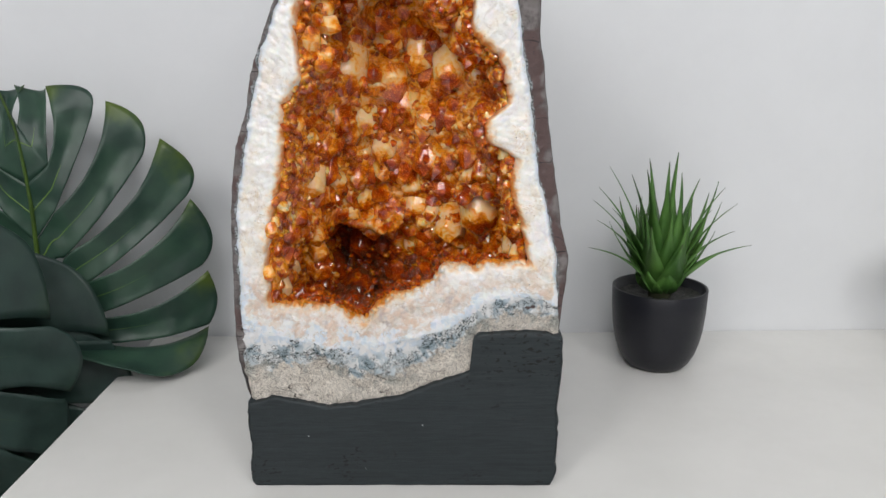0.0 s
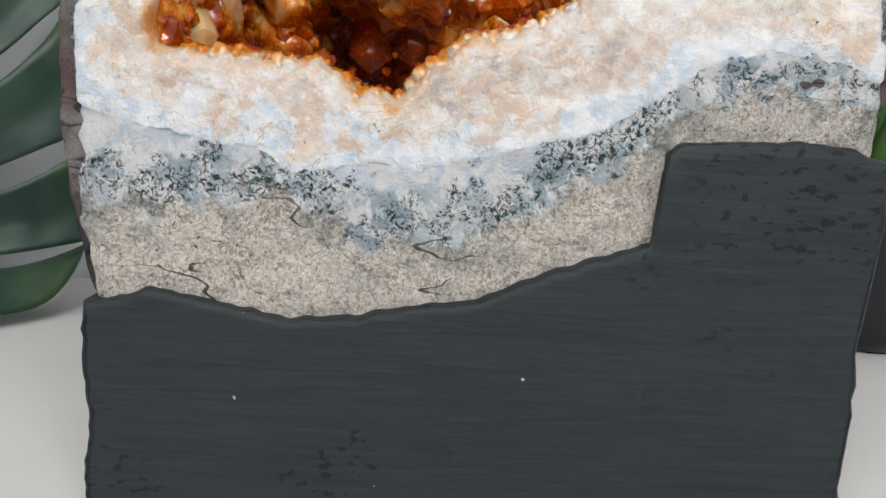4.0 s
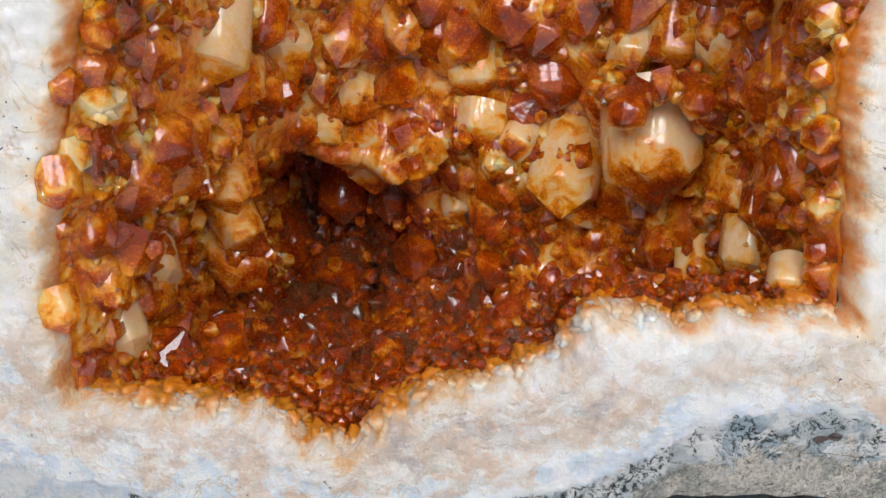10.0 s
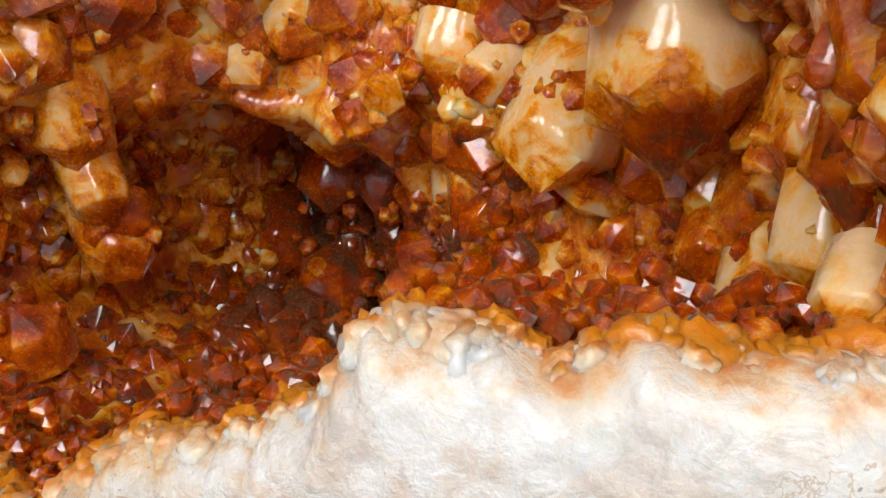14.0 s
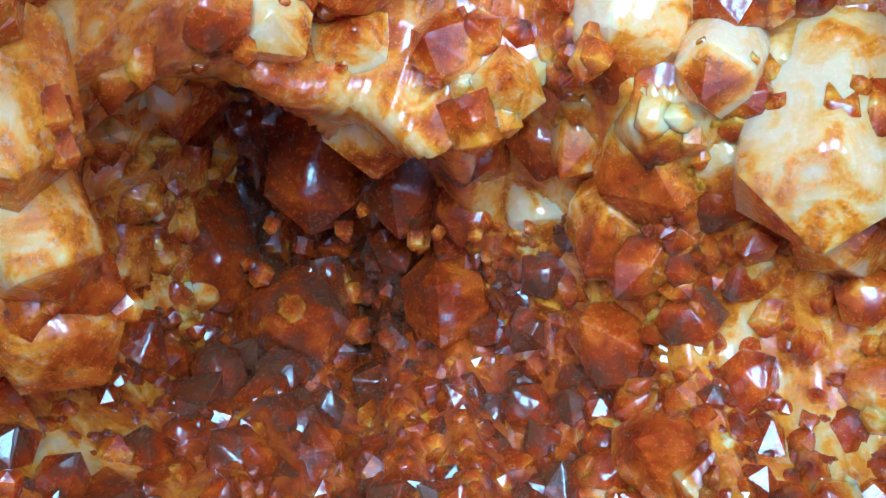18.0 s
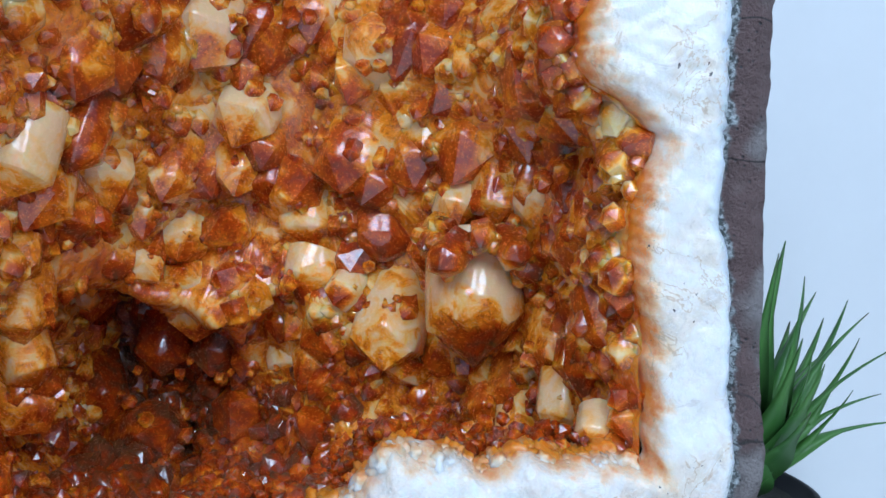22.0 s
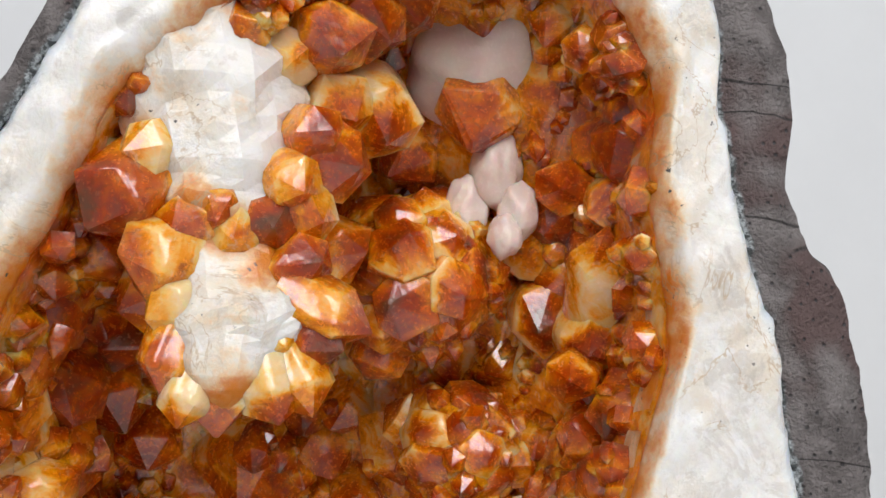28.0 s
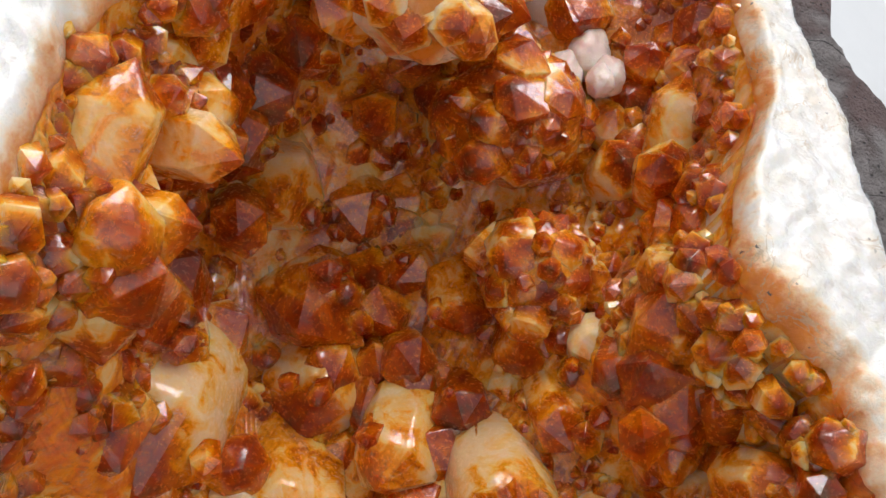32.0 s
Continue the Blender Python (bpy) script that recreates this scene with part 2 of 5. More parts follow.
def rind_material():
    k = Mat("basalt_rind")
    mid, big, fine = k.noise(120, 4, 0.6), k.noise(30, 3), k.noise(1300, 3, 0.7)
    col = k.mix(k.step(mid, 0.38, 0.60), (0.27, 0.243, 0.238), (0.155, 0.135, 0.132))
    col = k.mix(k.step(big, 0.50, 0.58), col, (0.15, 0.098, 0.094))
    gap = k.math("ABSOLUTE", k.math("SUBTRACT", k.noise(22, 4, 0.5, vec=k.stretch(0.35, 0.35, 1.6)), 0.5))
    col = k.mix(k.math("MULTIPLY", k.step(gap, 0.006, 0.001), 0.9), col, (0.03, 0.026, 0.026))
    pit = k.step(k.cells(520), 0.22, 0.10)
    pit = k.math("MULTIPLY", pit, k.step(mid, 0.4, 0.55))
    col = k.mix(pit, col, (0.07, 0.065, 0.07))
    col = k.mix(k.math("MULTIPLY", k.step(k.cells(34, "DISTANCE_TO_EDGE"), 0.012, 0.0), k.step(k.noise(25, 2), 0.56, 0.60)), col, (0.05, 0.045, 0.045))
    col = k.mix(k.step(k.attr("inner"), 20.0, 30.0), col, k.mix(k.step(mid, 0.35, 0.65), (0.035, 0.034, 0.035), (0.10, 0.075, 0.068)))
    seam = k.step(k.math("MULTIPLY_ADD", k.math("SUBTRACT", mid, 0.5), -8.0, k.attr("inner")), 1.5, 0.3)
    col = k.mix(seam, col, k.mix(k.step(k.noise(700, 3, 0.7), 0.42, 0.58), (0.10, 0.11, 0.11), (0.56, 0.60, 0.62)))
    k.bump(k.math("SUBTRACT", k.math("MULTIPLY_ADD", k.cells(150), 1.6, k.math("MULTIPLY_ADD", mid, 2.5, fine)), pit), 0.9, 0.0022)
    return k.set(Base_Color=col, Roughness=0.72)


def paint_material():
    k = Mat("dark_base_paint")
    brush = k.noise(5, 6, 0.7, k.stretch(5.0, 5.0, 90.0), 1.4)
    fine, big = k.noise(600, 3), k.noise(12, 3)
    xyz = k.node("ShaderNodeSeparateXYZ", Vector=k.pos).outputs
    corner = k.math("MULTIPLY", k.step(xyz[0], 0.018, 0.035), k.step(xyz[2], 0.066, 0.090))
    corner = k.math("MAXIMUM", corner, k.math("MULTIPLY", k.step(k.noise(26, 2), 0.58, 0.62), 0.9))
    pit = k.math("MULTIPLY", k.step(k.noise(230, 2, vec=k.stretch(1.0, 1.0, 1.8)), 0.60, 0.615), corner)
    col = k.mix(k.step(brush, 0.3, 0.7), (0.0135, 0.0190, 0.0215), (0.0235, 0.0318, 0.0352))
    col = k.mix(pit, col, (0.006, 0.006, 0.006))
    col = k.mix(k.step(k.noise(330, 2), 0.775, 0.785), col, (0.5, 0.5, 0.5))
    k.bump(k.math("SUBTRACT", k.math("MULTIPLY_ADD", brush, 2.2, k.math("MULTIPLY", fine, 0.4)), k.math("MULTIPLY", pit, 6.0)), 0.24, 0.0009)
    return k.set(Base_Color=col, Roughness=k.step(big, 0.3, 0.7, 0.46, 0.62), Specular_IOR_Level=0.35)


def plain_material(name, a, b, rough, scale, bumpy=0.1, dist=0.0005, sss=0.0, spec=0.5):
    k = Mat(name)
    n, f = k.noise(scale, 4, 0.6), k.noise(scale * 9, 3)
    k.bump(k.math("MULTIPLY_ADD", f, 0.5, n), bumpy, dist)
    return k.set(Base_Color=k.mix(k.step(n, 0.3, 0.7), a, b), Roughness=k.step(f, 0.3, 0.7, rough * 0.85, rough * 1.15), Subsurface_Weight=sss,
                 Subsurface_Scale=0.004, Specular_IOR_Level=spec)


def leaf_material(name, a, b, rim):
    k = Mat(name)
    n = k.noise(30, 3)
    streak = k.noise(60, 3, vec=k.stretch(1, 1, 0.3))
    col = k.mix(k.step(n, 0.3, 0.7), a, b)
    col = k.mix(k.step(k.math("MULTIPLY_ADD", k.math("SUBTRACT", n, 0.5), 0.5, k.attr("tip")), 0.86, 1.08), col, rim)
    k.bump(streak, 0.25, 0.002)
    return k.set(Base_Color=col, Roughness=0.42, Specular_IOR_Level=0.45)


CITRINE, QUARTZ, MATRIX, RIND, PAINT = crystal_material(), quartz_material(), matrix_material(), rind_material(), paint_material()
WALL = plain_material("wall_paint", (0.73, 0.745, 0.76), (0.71, 0.725, 0.74), 0.7, 14, 0.05, 0.0006)
TABLE = plain_material("white_laminate", (0.74, 0.735, 0.71), (0.70, 0.695, 0.67), 0.36, 9, 0.03, 0.0003)
FLOOR = plain_material("grey_floor", (0.42, 0.40, 0.38), (0.36, 0.34, 0.32), 0.5, 5)
FRAME = plain_material("window_frame_paint", (0.8, 0.8, 0.8), (0.77, 0.77, 0.77), 0.4, 20)
POT = plain_material("dark_grey_plastic", (0.0085, 0.0092, 0.0135), (0.012, 0.0128, 0.0175), 0.40, 60, 0.05, 0.0005, 0.0, 0.4)
SOIL = plain_material("dark_soil", (0.012, 0.014, 0.012), (0.035, 0.034, 0.028), 0.55, 320, 0.9, 0.002)
CALCITE = plain_material("pink_calcite", (0.80, 0.68, 0.62), (0.74, 0.58, 0.52), 0.25, 120, 0.3, 0.0008, 0.4)
CREAM = plain_material("cream_petal", (0.80, 0.77, 0.55), (0.72, 0.68, 0.42), 0.6, 60, 0.1)
BLADE = leaf_material("green_blade", (0.045, 0.130, 0.026), (0.095, 0.225, 0.045), (0.05, 0.045, 0.03))
LEAF = leaf_material("monstera_leaf", (0.013, 0.040, 0.028), (0.026, 0.068, 0.042), (0.07, 0.11, 0.015))
LEAF_DARK = leaf_material("dark_monstera_leaf", (0.013, 0.031, 0.027), (0.024, 0.052, 0.043), (0.02, 0.045, 0.03))
VEIN = plain_material("leaf_vein", (0.13, 0.24, 0.035), (0.07, 0.14, 0.03), 0.5, 40)
VEIN_DARK = plain_material("dark_leaf_vein", (0.035, 0.075, 0.035), (0.025, 0.055, 0.03), 0.5, 40)


# ---- mesh helpers ----
def mesh_from(name, verts, faces, material, smooth=True, **attrs):
    me = bpy.data.meshes.new(name)
    me.from_pydata([tuple(map(float, v)) for v in verts], [], [tuple(map(int, f)) for f in faces])
    for key, values in attrs.items():
        me.attributes.new(key, "FLOAT", "POINT").data.foreach_set("value", np.asarray(values, np.float32).ravel())
    me.materials.append(material)
    if smooth:
        me.polygons.foreach_set("use_smooth", np.ones(len(me.polygons), bool))
    me.update()
    return me


def part(name, data, parent, label="", material=None):
    """One mesh object under a thing or a part; data is a mesh or a bmesh."""
    if isinstance(data, bmesh.types.BMesh):
        me = bpy.data.meshes.new(name)
        data.to_mesh(me)
        data.free()
        me.materials.append(material)
        data = me
    ob = new(name, data)
    ob.parent = parent
    return tagged(ob, label) if label else ob


def thing(name, label, category, at=(0, 0, 0), group=""):
    ob = new(name)
    ob.location = at
    ob.empty_display_size = 0.02
    return tagged(ob, label, category, group)


def box_bm(lo, hi, bevel=0.0, segments=2):
    bm = bmesh.new()
    bmesh.ops.create_cube(bm, size=1)
    for v in bm.verts:
        v.co = [lo[i] if v.co[i] < 0 else hi[i] for i in range(3)]
    if bevel:
        bmesh.ops.bevel(bm, geom=bm.edges[:], offset=bevel, segments=segments, affect="EDGES", profile=0.5)
    return bm


def structure(name, bm, material, label, category):
    me = bpy.data.meshes.new(name)
    bm.to_mesh(me)
    bm.free()
    me.materials.append(material)
    return tagged(new(name, me), label, category, kind="structure")


def strip_faces(rows, cols, wrap=False, flip=False):
    """Quads of a grid of rows x cols points, row by row."""
    out = []
    for r in range(rows - 1):
        for c in range(cols if wrap else cols - 1):
            d = (c + 1) % cols
            q = (r * cols + c, r * cols + d, (r + 1) * cols + d, (r + 1) * cols + c)
            out.append(q[::-1] if flip else q)
    return out


def tube_mesh(name, pts, radii, material, sides=8):
    pts = [Vector(p) for p in pts]
    verts = []
    for i, p in enumerate(pts):
        d = (pts[min(i + 1, len(pts) - 1)] - pts[max(i - 1, 0)]).normalized()
        a = d.orthogonal().normalized() if i == 0 else (a - d * a.dot(d)).normalized()
        b = d.cross(a)
        verts += [p + radii[i] * (math.cos(2 * math.pi * s / sides) * a + math.sin(2 * math.pi * s / sides) * b) for s in range(sides)]
    return mesh_from(name, verts, strip_faces(len(pts), sides, True) + [tuple(range(sides))[::-1], tuple(range(len(verts) - sides, len(verts)))], material)


def curve_pts(keys, n):
    """A smooth line through a few points."""
    keys = [Vector(k) for k in keys]
    k = [2 * keys[0] - keys[1]] + keys + [2 * keys[-1] - keys[-2]]
    out = []
    for i in range(n):
        u = i / (n - 1) * (len(keys) - 1)
        j = min(int(u), len(keys) - 2)
        t = u - j
        p0, p1, p2, p3 = k[j:j + 4]
        out.append(0.5 * (2 * p1 + (p2 - p0) * t + (2 * p0 - 5 * p1 + 4 * p2 - p3) * t * t + (3 * p1 - p0 - 3 * p2 + p3) * t ** 3))
    return out


def wob(x, y, z, scale, amount):
    return amount * noise.noise(Vector((x, y, z)) * scale)


# ---- the room ----
def wall_y(x):
    return 0.808 + 0.030 * x


def room():
    bm = bmesh.new()
    lo, hi = (-2.2, 2.2)
    p = [(lo, wall_y(lo)), (hi, wall_y(hi)), (hi, wall_y(hi) + 0.12), (lo, wall_y(lo) + 0.12)]
    f = [[bm.verts.new((x, y, z)) for x, y in p] for z in (-0.75, 2.4)]
    bm.faces.new(f[0][::-1]), bm.faces.new(f[1])
    for i in range(4):
        j = (i + 1) % 4
        bm.faces.new((f[0][i], f[0][j], f[1][j], f[1][i]))
    structure("wall_north", bm, WALL, "pale grey-white painted wall behind the table", "wall")
    structure("wall_west", box_bm((-2.32, -1.3, -0.75), (-2.2, 0.72, 2.4)), WALL, "pale painted side wall of the room", "wall")
    structure("wall_east", box_bm((2.2, -1.3, -0.75), (2.32, 0.87, 2.4)), WALL, "pale painted side wall of the room", "wall")
    structure("floor", box_bm((-2.2, -1.3, -0.85), (2.2, 0.9, -0.75)), FLOOR, "plain grey floor of the room", "floor")
    structure("ceiling", box_bm((-2.32, -1.4, 2.4), (2.32, 1.1, 2.5)), WALL, "white painted ceiling of the room", "ceiling")
    structure("wall_south", box_bm((-2.2, -1.4, -0.75), (2.2, -1.3, 1.05)), WALL, "white wall under the window", "wall")
    structure("wall_south_top", box_bm((-2.2, -1.4, 2.20), (2.2, -1.3, 2.4)), WALL, "white wall over the window", "wall")
    # back wall with three windows
    for name, x0, x1 in (("wall_south_1", -2.2, -1.4), ("wall_south_2", -0.7, -0.45), ("wall_south_3", 0.25, 0.5), ("wall_south_4", 1.2, 2.2)):
        structure(name, box_bm((x0, -1.4, 1.05), (x1, -1.3, 2.20)), WALL, "white wall beside the window", "wall")
    for n, x in enumerate(WIN_X):
        win = tagged(new("window_%d" % (n + 1)), "white-framed tall window", "window", kind="structure")
        for dx in (-0.35, 0.31):
            part("window_post", box_bm((x + dx, -1.36, 1.08), (x + dx + 0.04, -1.3, 2.20), 0.004), win, "", FRAME)
        part("window_sill", box_bm((x - 0.35, -1.37, 1.05), (x + 0.35, -1.26, 1.08), 0.004), win, "", FRAME)


def desk():
    d = thing("table", "white laminate table top with a straight square edge", "table", (0.3, 0.3, 0))
    d.location = (0, 0, 0)
    top = box_bm((-0.302, -0.25, -0.03), (1.25, 0.79, 0.0), 0.0015)
    for v in top.verts:
        if v.co.y > 0.5:
            v.co.y += wall_y(v.co.x) - 0.7905      # the back edge runs along the wall
    part("tabletop", top, d, "", TABLE)
    for x in (-0.26, 1.2):
        for y in (-0.2, 0.72):
            part("leg", box_bm((x - 0.025, y - 0.025, -0.75), (x + 0.025, y + 0.025, -0.03), 0.002), d, "", TABLE)


room()
desk()

# ---- the geode ----
FRONT = 0.508
CX, CZ = -0.033, 0.235
# outlines of the cut face in millimetres: outer skin, white quartz, cavity
SKIN = [(-133, 62), (-139, 90), (-140, 107), (-139, 147), (-138, 185), (-136, 211), (-132, 236), (-124, 257), (-120, 281), (-103, 325), (-87, 365), (-77, 387), (-70, 402),
        (-55, 425), (-25, 440), (5, 436), (30, 424), (41, 413), (45, 402), (47, 390), (46, 385), (44, 381), (47, 370), (50, 366), (55, 362), (57, 354), (60, 343), (60, 320), (60, 308), (61, 297), (63, 286), (65, 266),
        (69, 236), (73, 212), (77, 184), (83, 163), (82, 146), (80, 131), (78, 108), (0, 66), (-60, 58)]
BAND = [(-133, 114), (-126, 112), (-110, 108), (-87, 105), (-78, 99), (-58, 103), (-45, 101), (-28, 106), (4, 114), (18, 124), (32, 133), (45, 137), (59, 136), (76, 129)]
WHITE = [(-134, 114), (-134, 147), (-134, 185), (-131, 211), (-125, 236), (-121, 257), (-113, 292), (-100, 325), (-83, 365), (-72, 387), (-64, 402), (-50, 420), (-22, 434), (4, 428), (22, 416),
         (31, 406), (33, 398), (31, 391), (34, 381), (36, 368), (42, 350), (45, 330), (48, 310), (51, 292), (56, 257), (61, 222), (68, 192), (74, 166), (76, 129)] + BAND[::-1][1:-1]
CAVITY = [(-114, 129), (-114, 147), (-114, 166), (-110, 179), (-111, 187), (-108, 200), (-103, 217), (-101, 240), (-99, 261), (-87, 278), (-91, 308), (-84, 330), (-74, 354), (-64, 379), (-44, 403),
          (-12, 419), (8, 413), (16, 405), (20, 395), (24, 390), (20, 378), (22, 366), (25, 350), (24, 340), (19, 327), (17, 308), (23, 299), (34, 293), (37, 284), (38, 274), (40, 262), (27, 252),
          (29, 238), (45, 229), (43, 205), (50, 190), (54, 172)]
LIP = [(55, 160), (47, 160), (35, 158), (28, 159), (19, 154), (16, 157), (1, 158), (-6, 149), (-14, 141), (-32, 138), (-42, 129), (-51, 121), (-62, 121), (-67, 125), (-73, 129), (-96, 130)]
BASE_TOP = [(-133, 63), (-128, 63), (-114, 67), (-108, 66), (-94, 63), (-77, 60), (-61, 61), (-44, 65), (-27, 67), (-10, 75), (6, 81), (19.5, 85), (20.5, 109), (24, 112), (37, 113), (60, 114), (70, 113), (81, 109)]
GREY = [(-138, 90), (-111, 91), (-78, 94), (-61, 82), (-28, 86), (-11, 94), (11, 108), (19, 118), (33, 125), (52, 128), (80, 125)]
NA = 900
ANG = np.linspace(0, 2 * np.pi, NA, endpoint=False)


def radial(loop, rough, seed, smooth=2):
    """Distance of a closed outline from the middle of the face, angle by angle, with natural unevenness."""
    p = np.array(loop) / 1000.0 - (CX, CZ)
    q = np.roll(p, -1, 0)
    d = np.stack([np.cos(ANG), np.sin(ANG)], 1)
    e = q - p
    den = d[:, :1] * e[:, 1] - d[:, 1:] * e[:, 0]
    den = np.where(abs(den) < 1e-12, 1e-12, den)
    r = (p[:, 0] * e[:, 1] - p[:, 1] * e[:, 0]) / den
    s = (p[:, 0] * d[:, 1:] - p[:, 1] * d[:, :1]) / den
    r = np.where((s >= -1e-6) & (s <= 1 + 1e-6) & (r > 0), r, -1).max(1)
    for _ in range(smooth):
        r = (np.roll(r, 1) + 2 * r + np.roll(r, -1)) / 4
    x, z = CX + r * np.cos(ANG), CZ + r * np.sin(ANG)
    n = [sum(noise.noise(Vector((a * f, b * f, seed))) * w for f, w in ((90, 1.0), (220, 0.6), (500, 0.35))) for a, b in zip(x, z)]
    return r + rough * np.array(n)


R_CAV, R_WHITE, R_SKIN = radial(CAVITY + LIP, 0.0022, 1.0, 6), radial(WHITE, 0.0013, 7.0), radial(SKIN, 0.0006, 13.0)
R_SKIN = np.maximum(R_SKIN, R_WHITE + 0.002)


def xz(r):
    return CX + r * np.cos(ANG), CZ + r * np.sin(ANG)


def back(x, z):
    """How far behind the cut face the bottom of the cavity lies."""
    d = np.interp(z, [0.09, 0.15, 0.20, 0.25, 0.30, 0.34, 0.38, 0.43], [0.142, 0.122, 0.100, 0.089, 0.085, 0.073, 0.052, 0.028])
    d = d - 0.60 * np.clip(x + 0.03, 0, 0.08) + 0.25 * np.clip(-0.04 - x, 0, 0.04)
    return d + 0.004


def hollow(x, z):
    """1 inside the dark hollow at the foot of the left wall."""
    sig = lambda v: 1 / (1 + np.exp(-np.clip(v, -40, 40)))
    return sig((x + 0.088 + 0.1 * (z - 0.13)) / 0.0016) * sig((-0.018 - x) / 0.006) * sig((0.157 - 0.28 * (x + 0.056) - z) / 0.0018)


def cavity_points(rows=70):
    x0, z0 = xz(R_CAV)
    rho = 1 - np.linspace(0, 1, rows) ** 1.35
    px, pz = CX + rho[:, None] * (x0 - CX), CZ + rho[:, None] * (z0 - CZ)
    edge = np.stack([x0, z0], 1)[::3]
    s = np.sqrt(((np.stack([px, pz], -1)[:, :, None, :] - edge) ** 2).sum(-1)).min(2) if rows * NA * len(edge) < 4e6 else np.stack(
        [np.sqrt(((np.stack([px[i], pz[i]], -1)[:, None, :] - edge) ** 2).sum(-1)).min(1) for i in range(rows)])
    s[0] = 0
    b = back(px, pz)
    lump = np.array([[0.004 * noise.noise(Vector((a * 55, c * 55, 3))) + 0.0025 * noise.noise(Vector((a * 130, c * 130, 5))) for a, c in zip(u, v)] for u, v in zip(px[:, ::3], pz[:, ::3])])
    lump = np.repeat(lump, 3, 1)[:, :NA]
    steep = np.interp(px, [-0.11, -0.07, -0.02, 0.02], [3.6, 4.5, 8.0, 15.0])
    steep = steep + 7.0 * np.clip((pz - 0.29) / 0.05, 0, 1) * np.clip((-0.045 - px) / 0.03, 0, 1)
    low = np.interp(px, [p[0] / 1000 for p in LIP[::-1]], [p[1] / 1000 for p in LIP[::-1]])
    steep = np.maximum(steep, 26 * np.clip(1.3 - (pz - low) / 0.03, 0, 1) * np.clip((px + 0.112) / 0.012, 0, 1))
    d = b * (1 - np.exp(-(steep * s / b) ** np.interp(px, [-0.09, 0.0], [1.1, 0.85]))) + lump * np.clip(s / 0.01, 0, 1)
    d = d + 0.0048 * np.exp(-s / 0.02) + 0.024 * hollow(px, pz) * np.clip(s / 0.006, 0, 1)
    low = np.interp(px, [p[0] / 1000 for p in LIP[::-1]], [p[1] / 1000 for p in LIP[::-1]])
    drop = 0.34 * np.minimum(d, 0.14)
    drop = drop + (0.050 * (1 - np.exp(-d / 0.028)) - drop) * np.clip((px + 0.045) / 0.035, 0, 1)
    pz = pz - drop * np.clip(1 - (pz - low) / 0.030, 0, 1) * np.clip((px + 0.125) / 0.03, 0, 1)
    return np.stack([px, FRONT + d, pz], -1), s


geode = thing("geode", "tall amber citrine geode with white rim on a dark painted base", "geode")

CAV, CAV_S = cavity_points()
rows_c = CAV.shape[0]
# tip rises inside the hollow: its shade is coloured into the lining
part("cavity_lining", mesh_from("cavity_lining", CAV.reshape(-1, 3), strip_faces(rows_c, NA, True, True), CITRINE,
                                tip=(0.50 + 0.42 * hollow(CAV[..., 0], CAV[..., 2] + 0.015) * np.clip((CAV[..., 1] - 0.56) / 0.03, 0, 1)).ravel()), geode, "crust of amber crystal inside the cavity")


def front_y(x, z, amount=0.0012):
    return FRONT + wob(x, 1.0, z, 60, amount) + wob(x, 4.0, z, 190, amount * 0.6)


def quartz_rim():
    rows = 22
    k = np.linspace(0, 1, rows)
    verts, edge, outer, low = [], [], [], []
    x, z = xz(R_CAV - 0.0002)
    verts += [(a, FRONT + (0.013 if b > 0.172 else 0.0075), b) for a, b in zip(x, z)]
    edge += [4.0] * NA
    outer += list((R_WHITE - R_CAV) * 1000)
    low += list(np.clip((0.165 - z) / 0.03, 0, 1))
    for j, u in enumerate(k):
        r = R_CAV + (R_WHITE - R_CAV) * u
        x, z = xz(r)
        e, o = (r - R_CAV) * 1000, (R_WHITE - r) * 1000
        for i in range(NA):
            round_in = 0.006 * max(0, 1 - e[i] / 6) ** 2
            round_out = 0.0025 * max(0, 1 - o[i] / 4) ** 2 * (z[i] > 0.14)
            verts.append((x[i], front_y(x[i], z[i], 0.0014) + wob(x[i], 2, z[i], 420, 0.0006) + round_in + round_out, z[i]))
        edge += list(e)
        outer += list(o)
        low += list(np.clip((0.165 - z) / 0.03, 0, 1))
    me = mesh_from("quartz_rim", verts, strip_faces(rows + 1, NA, True, True), QUARTZ, edge=edge, outer=outer, low=low)
    part("quartz_rim", me, geode, "white and cream quartz rim round the crystals")


quartz_rim()


def matrix_band():
    cols, rows = 330, 60
    verts, band = [], []
    table = lambda x, t: float(np.interp(x, [p[0] / 1000 for p in t], [p[1] / 1000 for p in t]))
    for u in np.linspace(0, 1, rows):
        for w in np.linspace(0, 1, cols):
            x = -0.1345 + 0.2115 * w
            b, t = table(x, BASE_TOP) - 0.004, table(x, BAND) + 0.0025
            z = b + (t - b) * u
            lo = np.interp(z, [0.06, 0.072, 0.09, 0.107, 0.12], [-0.130, -0.1325, -0.1355, -0.136, -0.1335]) + wob(0, 3, z, 150, 0.0012)
            x = lo + (0.0775 - lo) * w
            soft = 0.003 * max(0.0, 1 - min(w, 1 - w) * 40) ** 2 + 0.0012 * max(0.0, (u - 0.93) * 14) ** 2
            verts.append((x, front_y(x, z, 0.0016) + soft, z))
            band.append((z - table(x, GREY)) * 1000)
    part("matrix_band", mesh_from("matrix_band", verts, strip_faces(rows, cols), MATRIX, band=band), geode,
         "speckled blue-white and tan stone band under the quartz")


matrix_band()


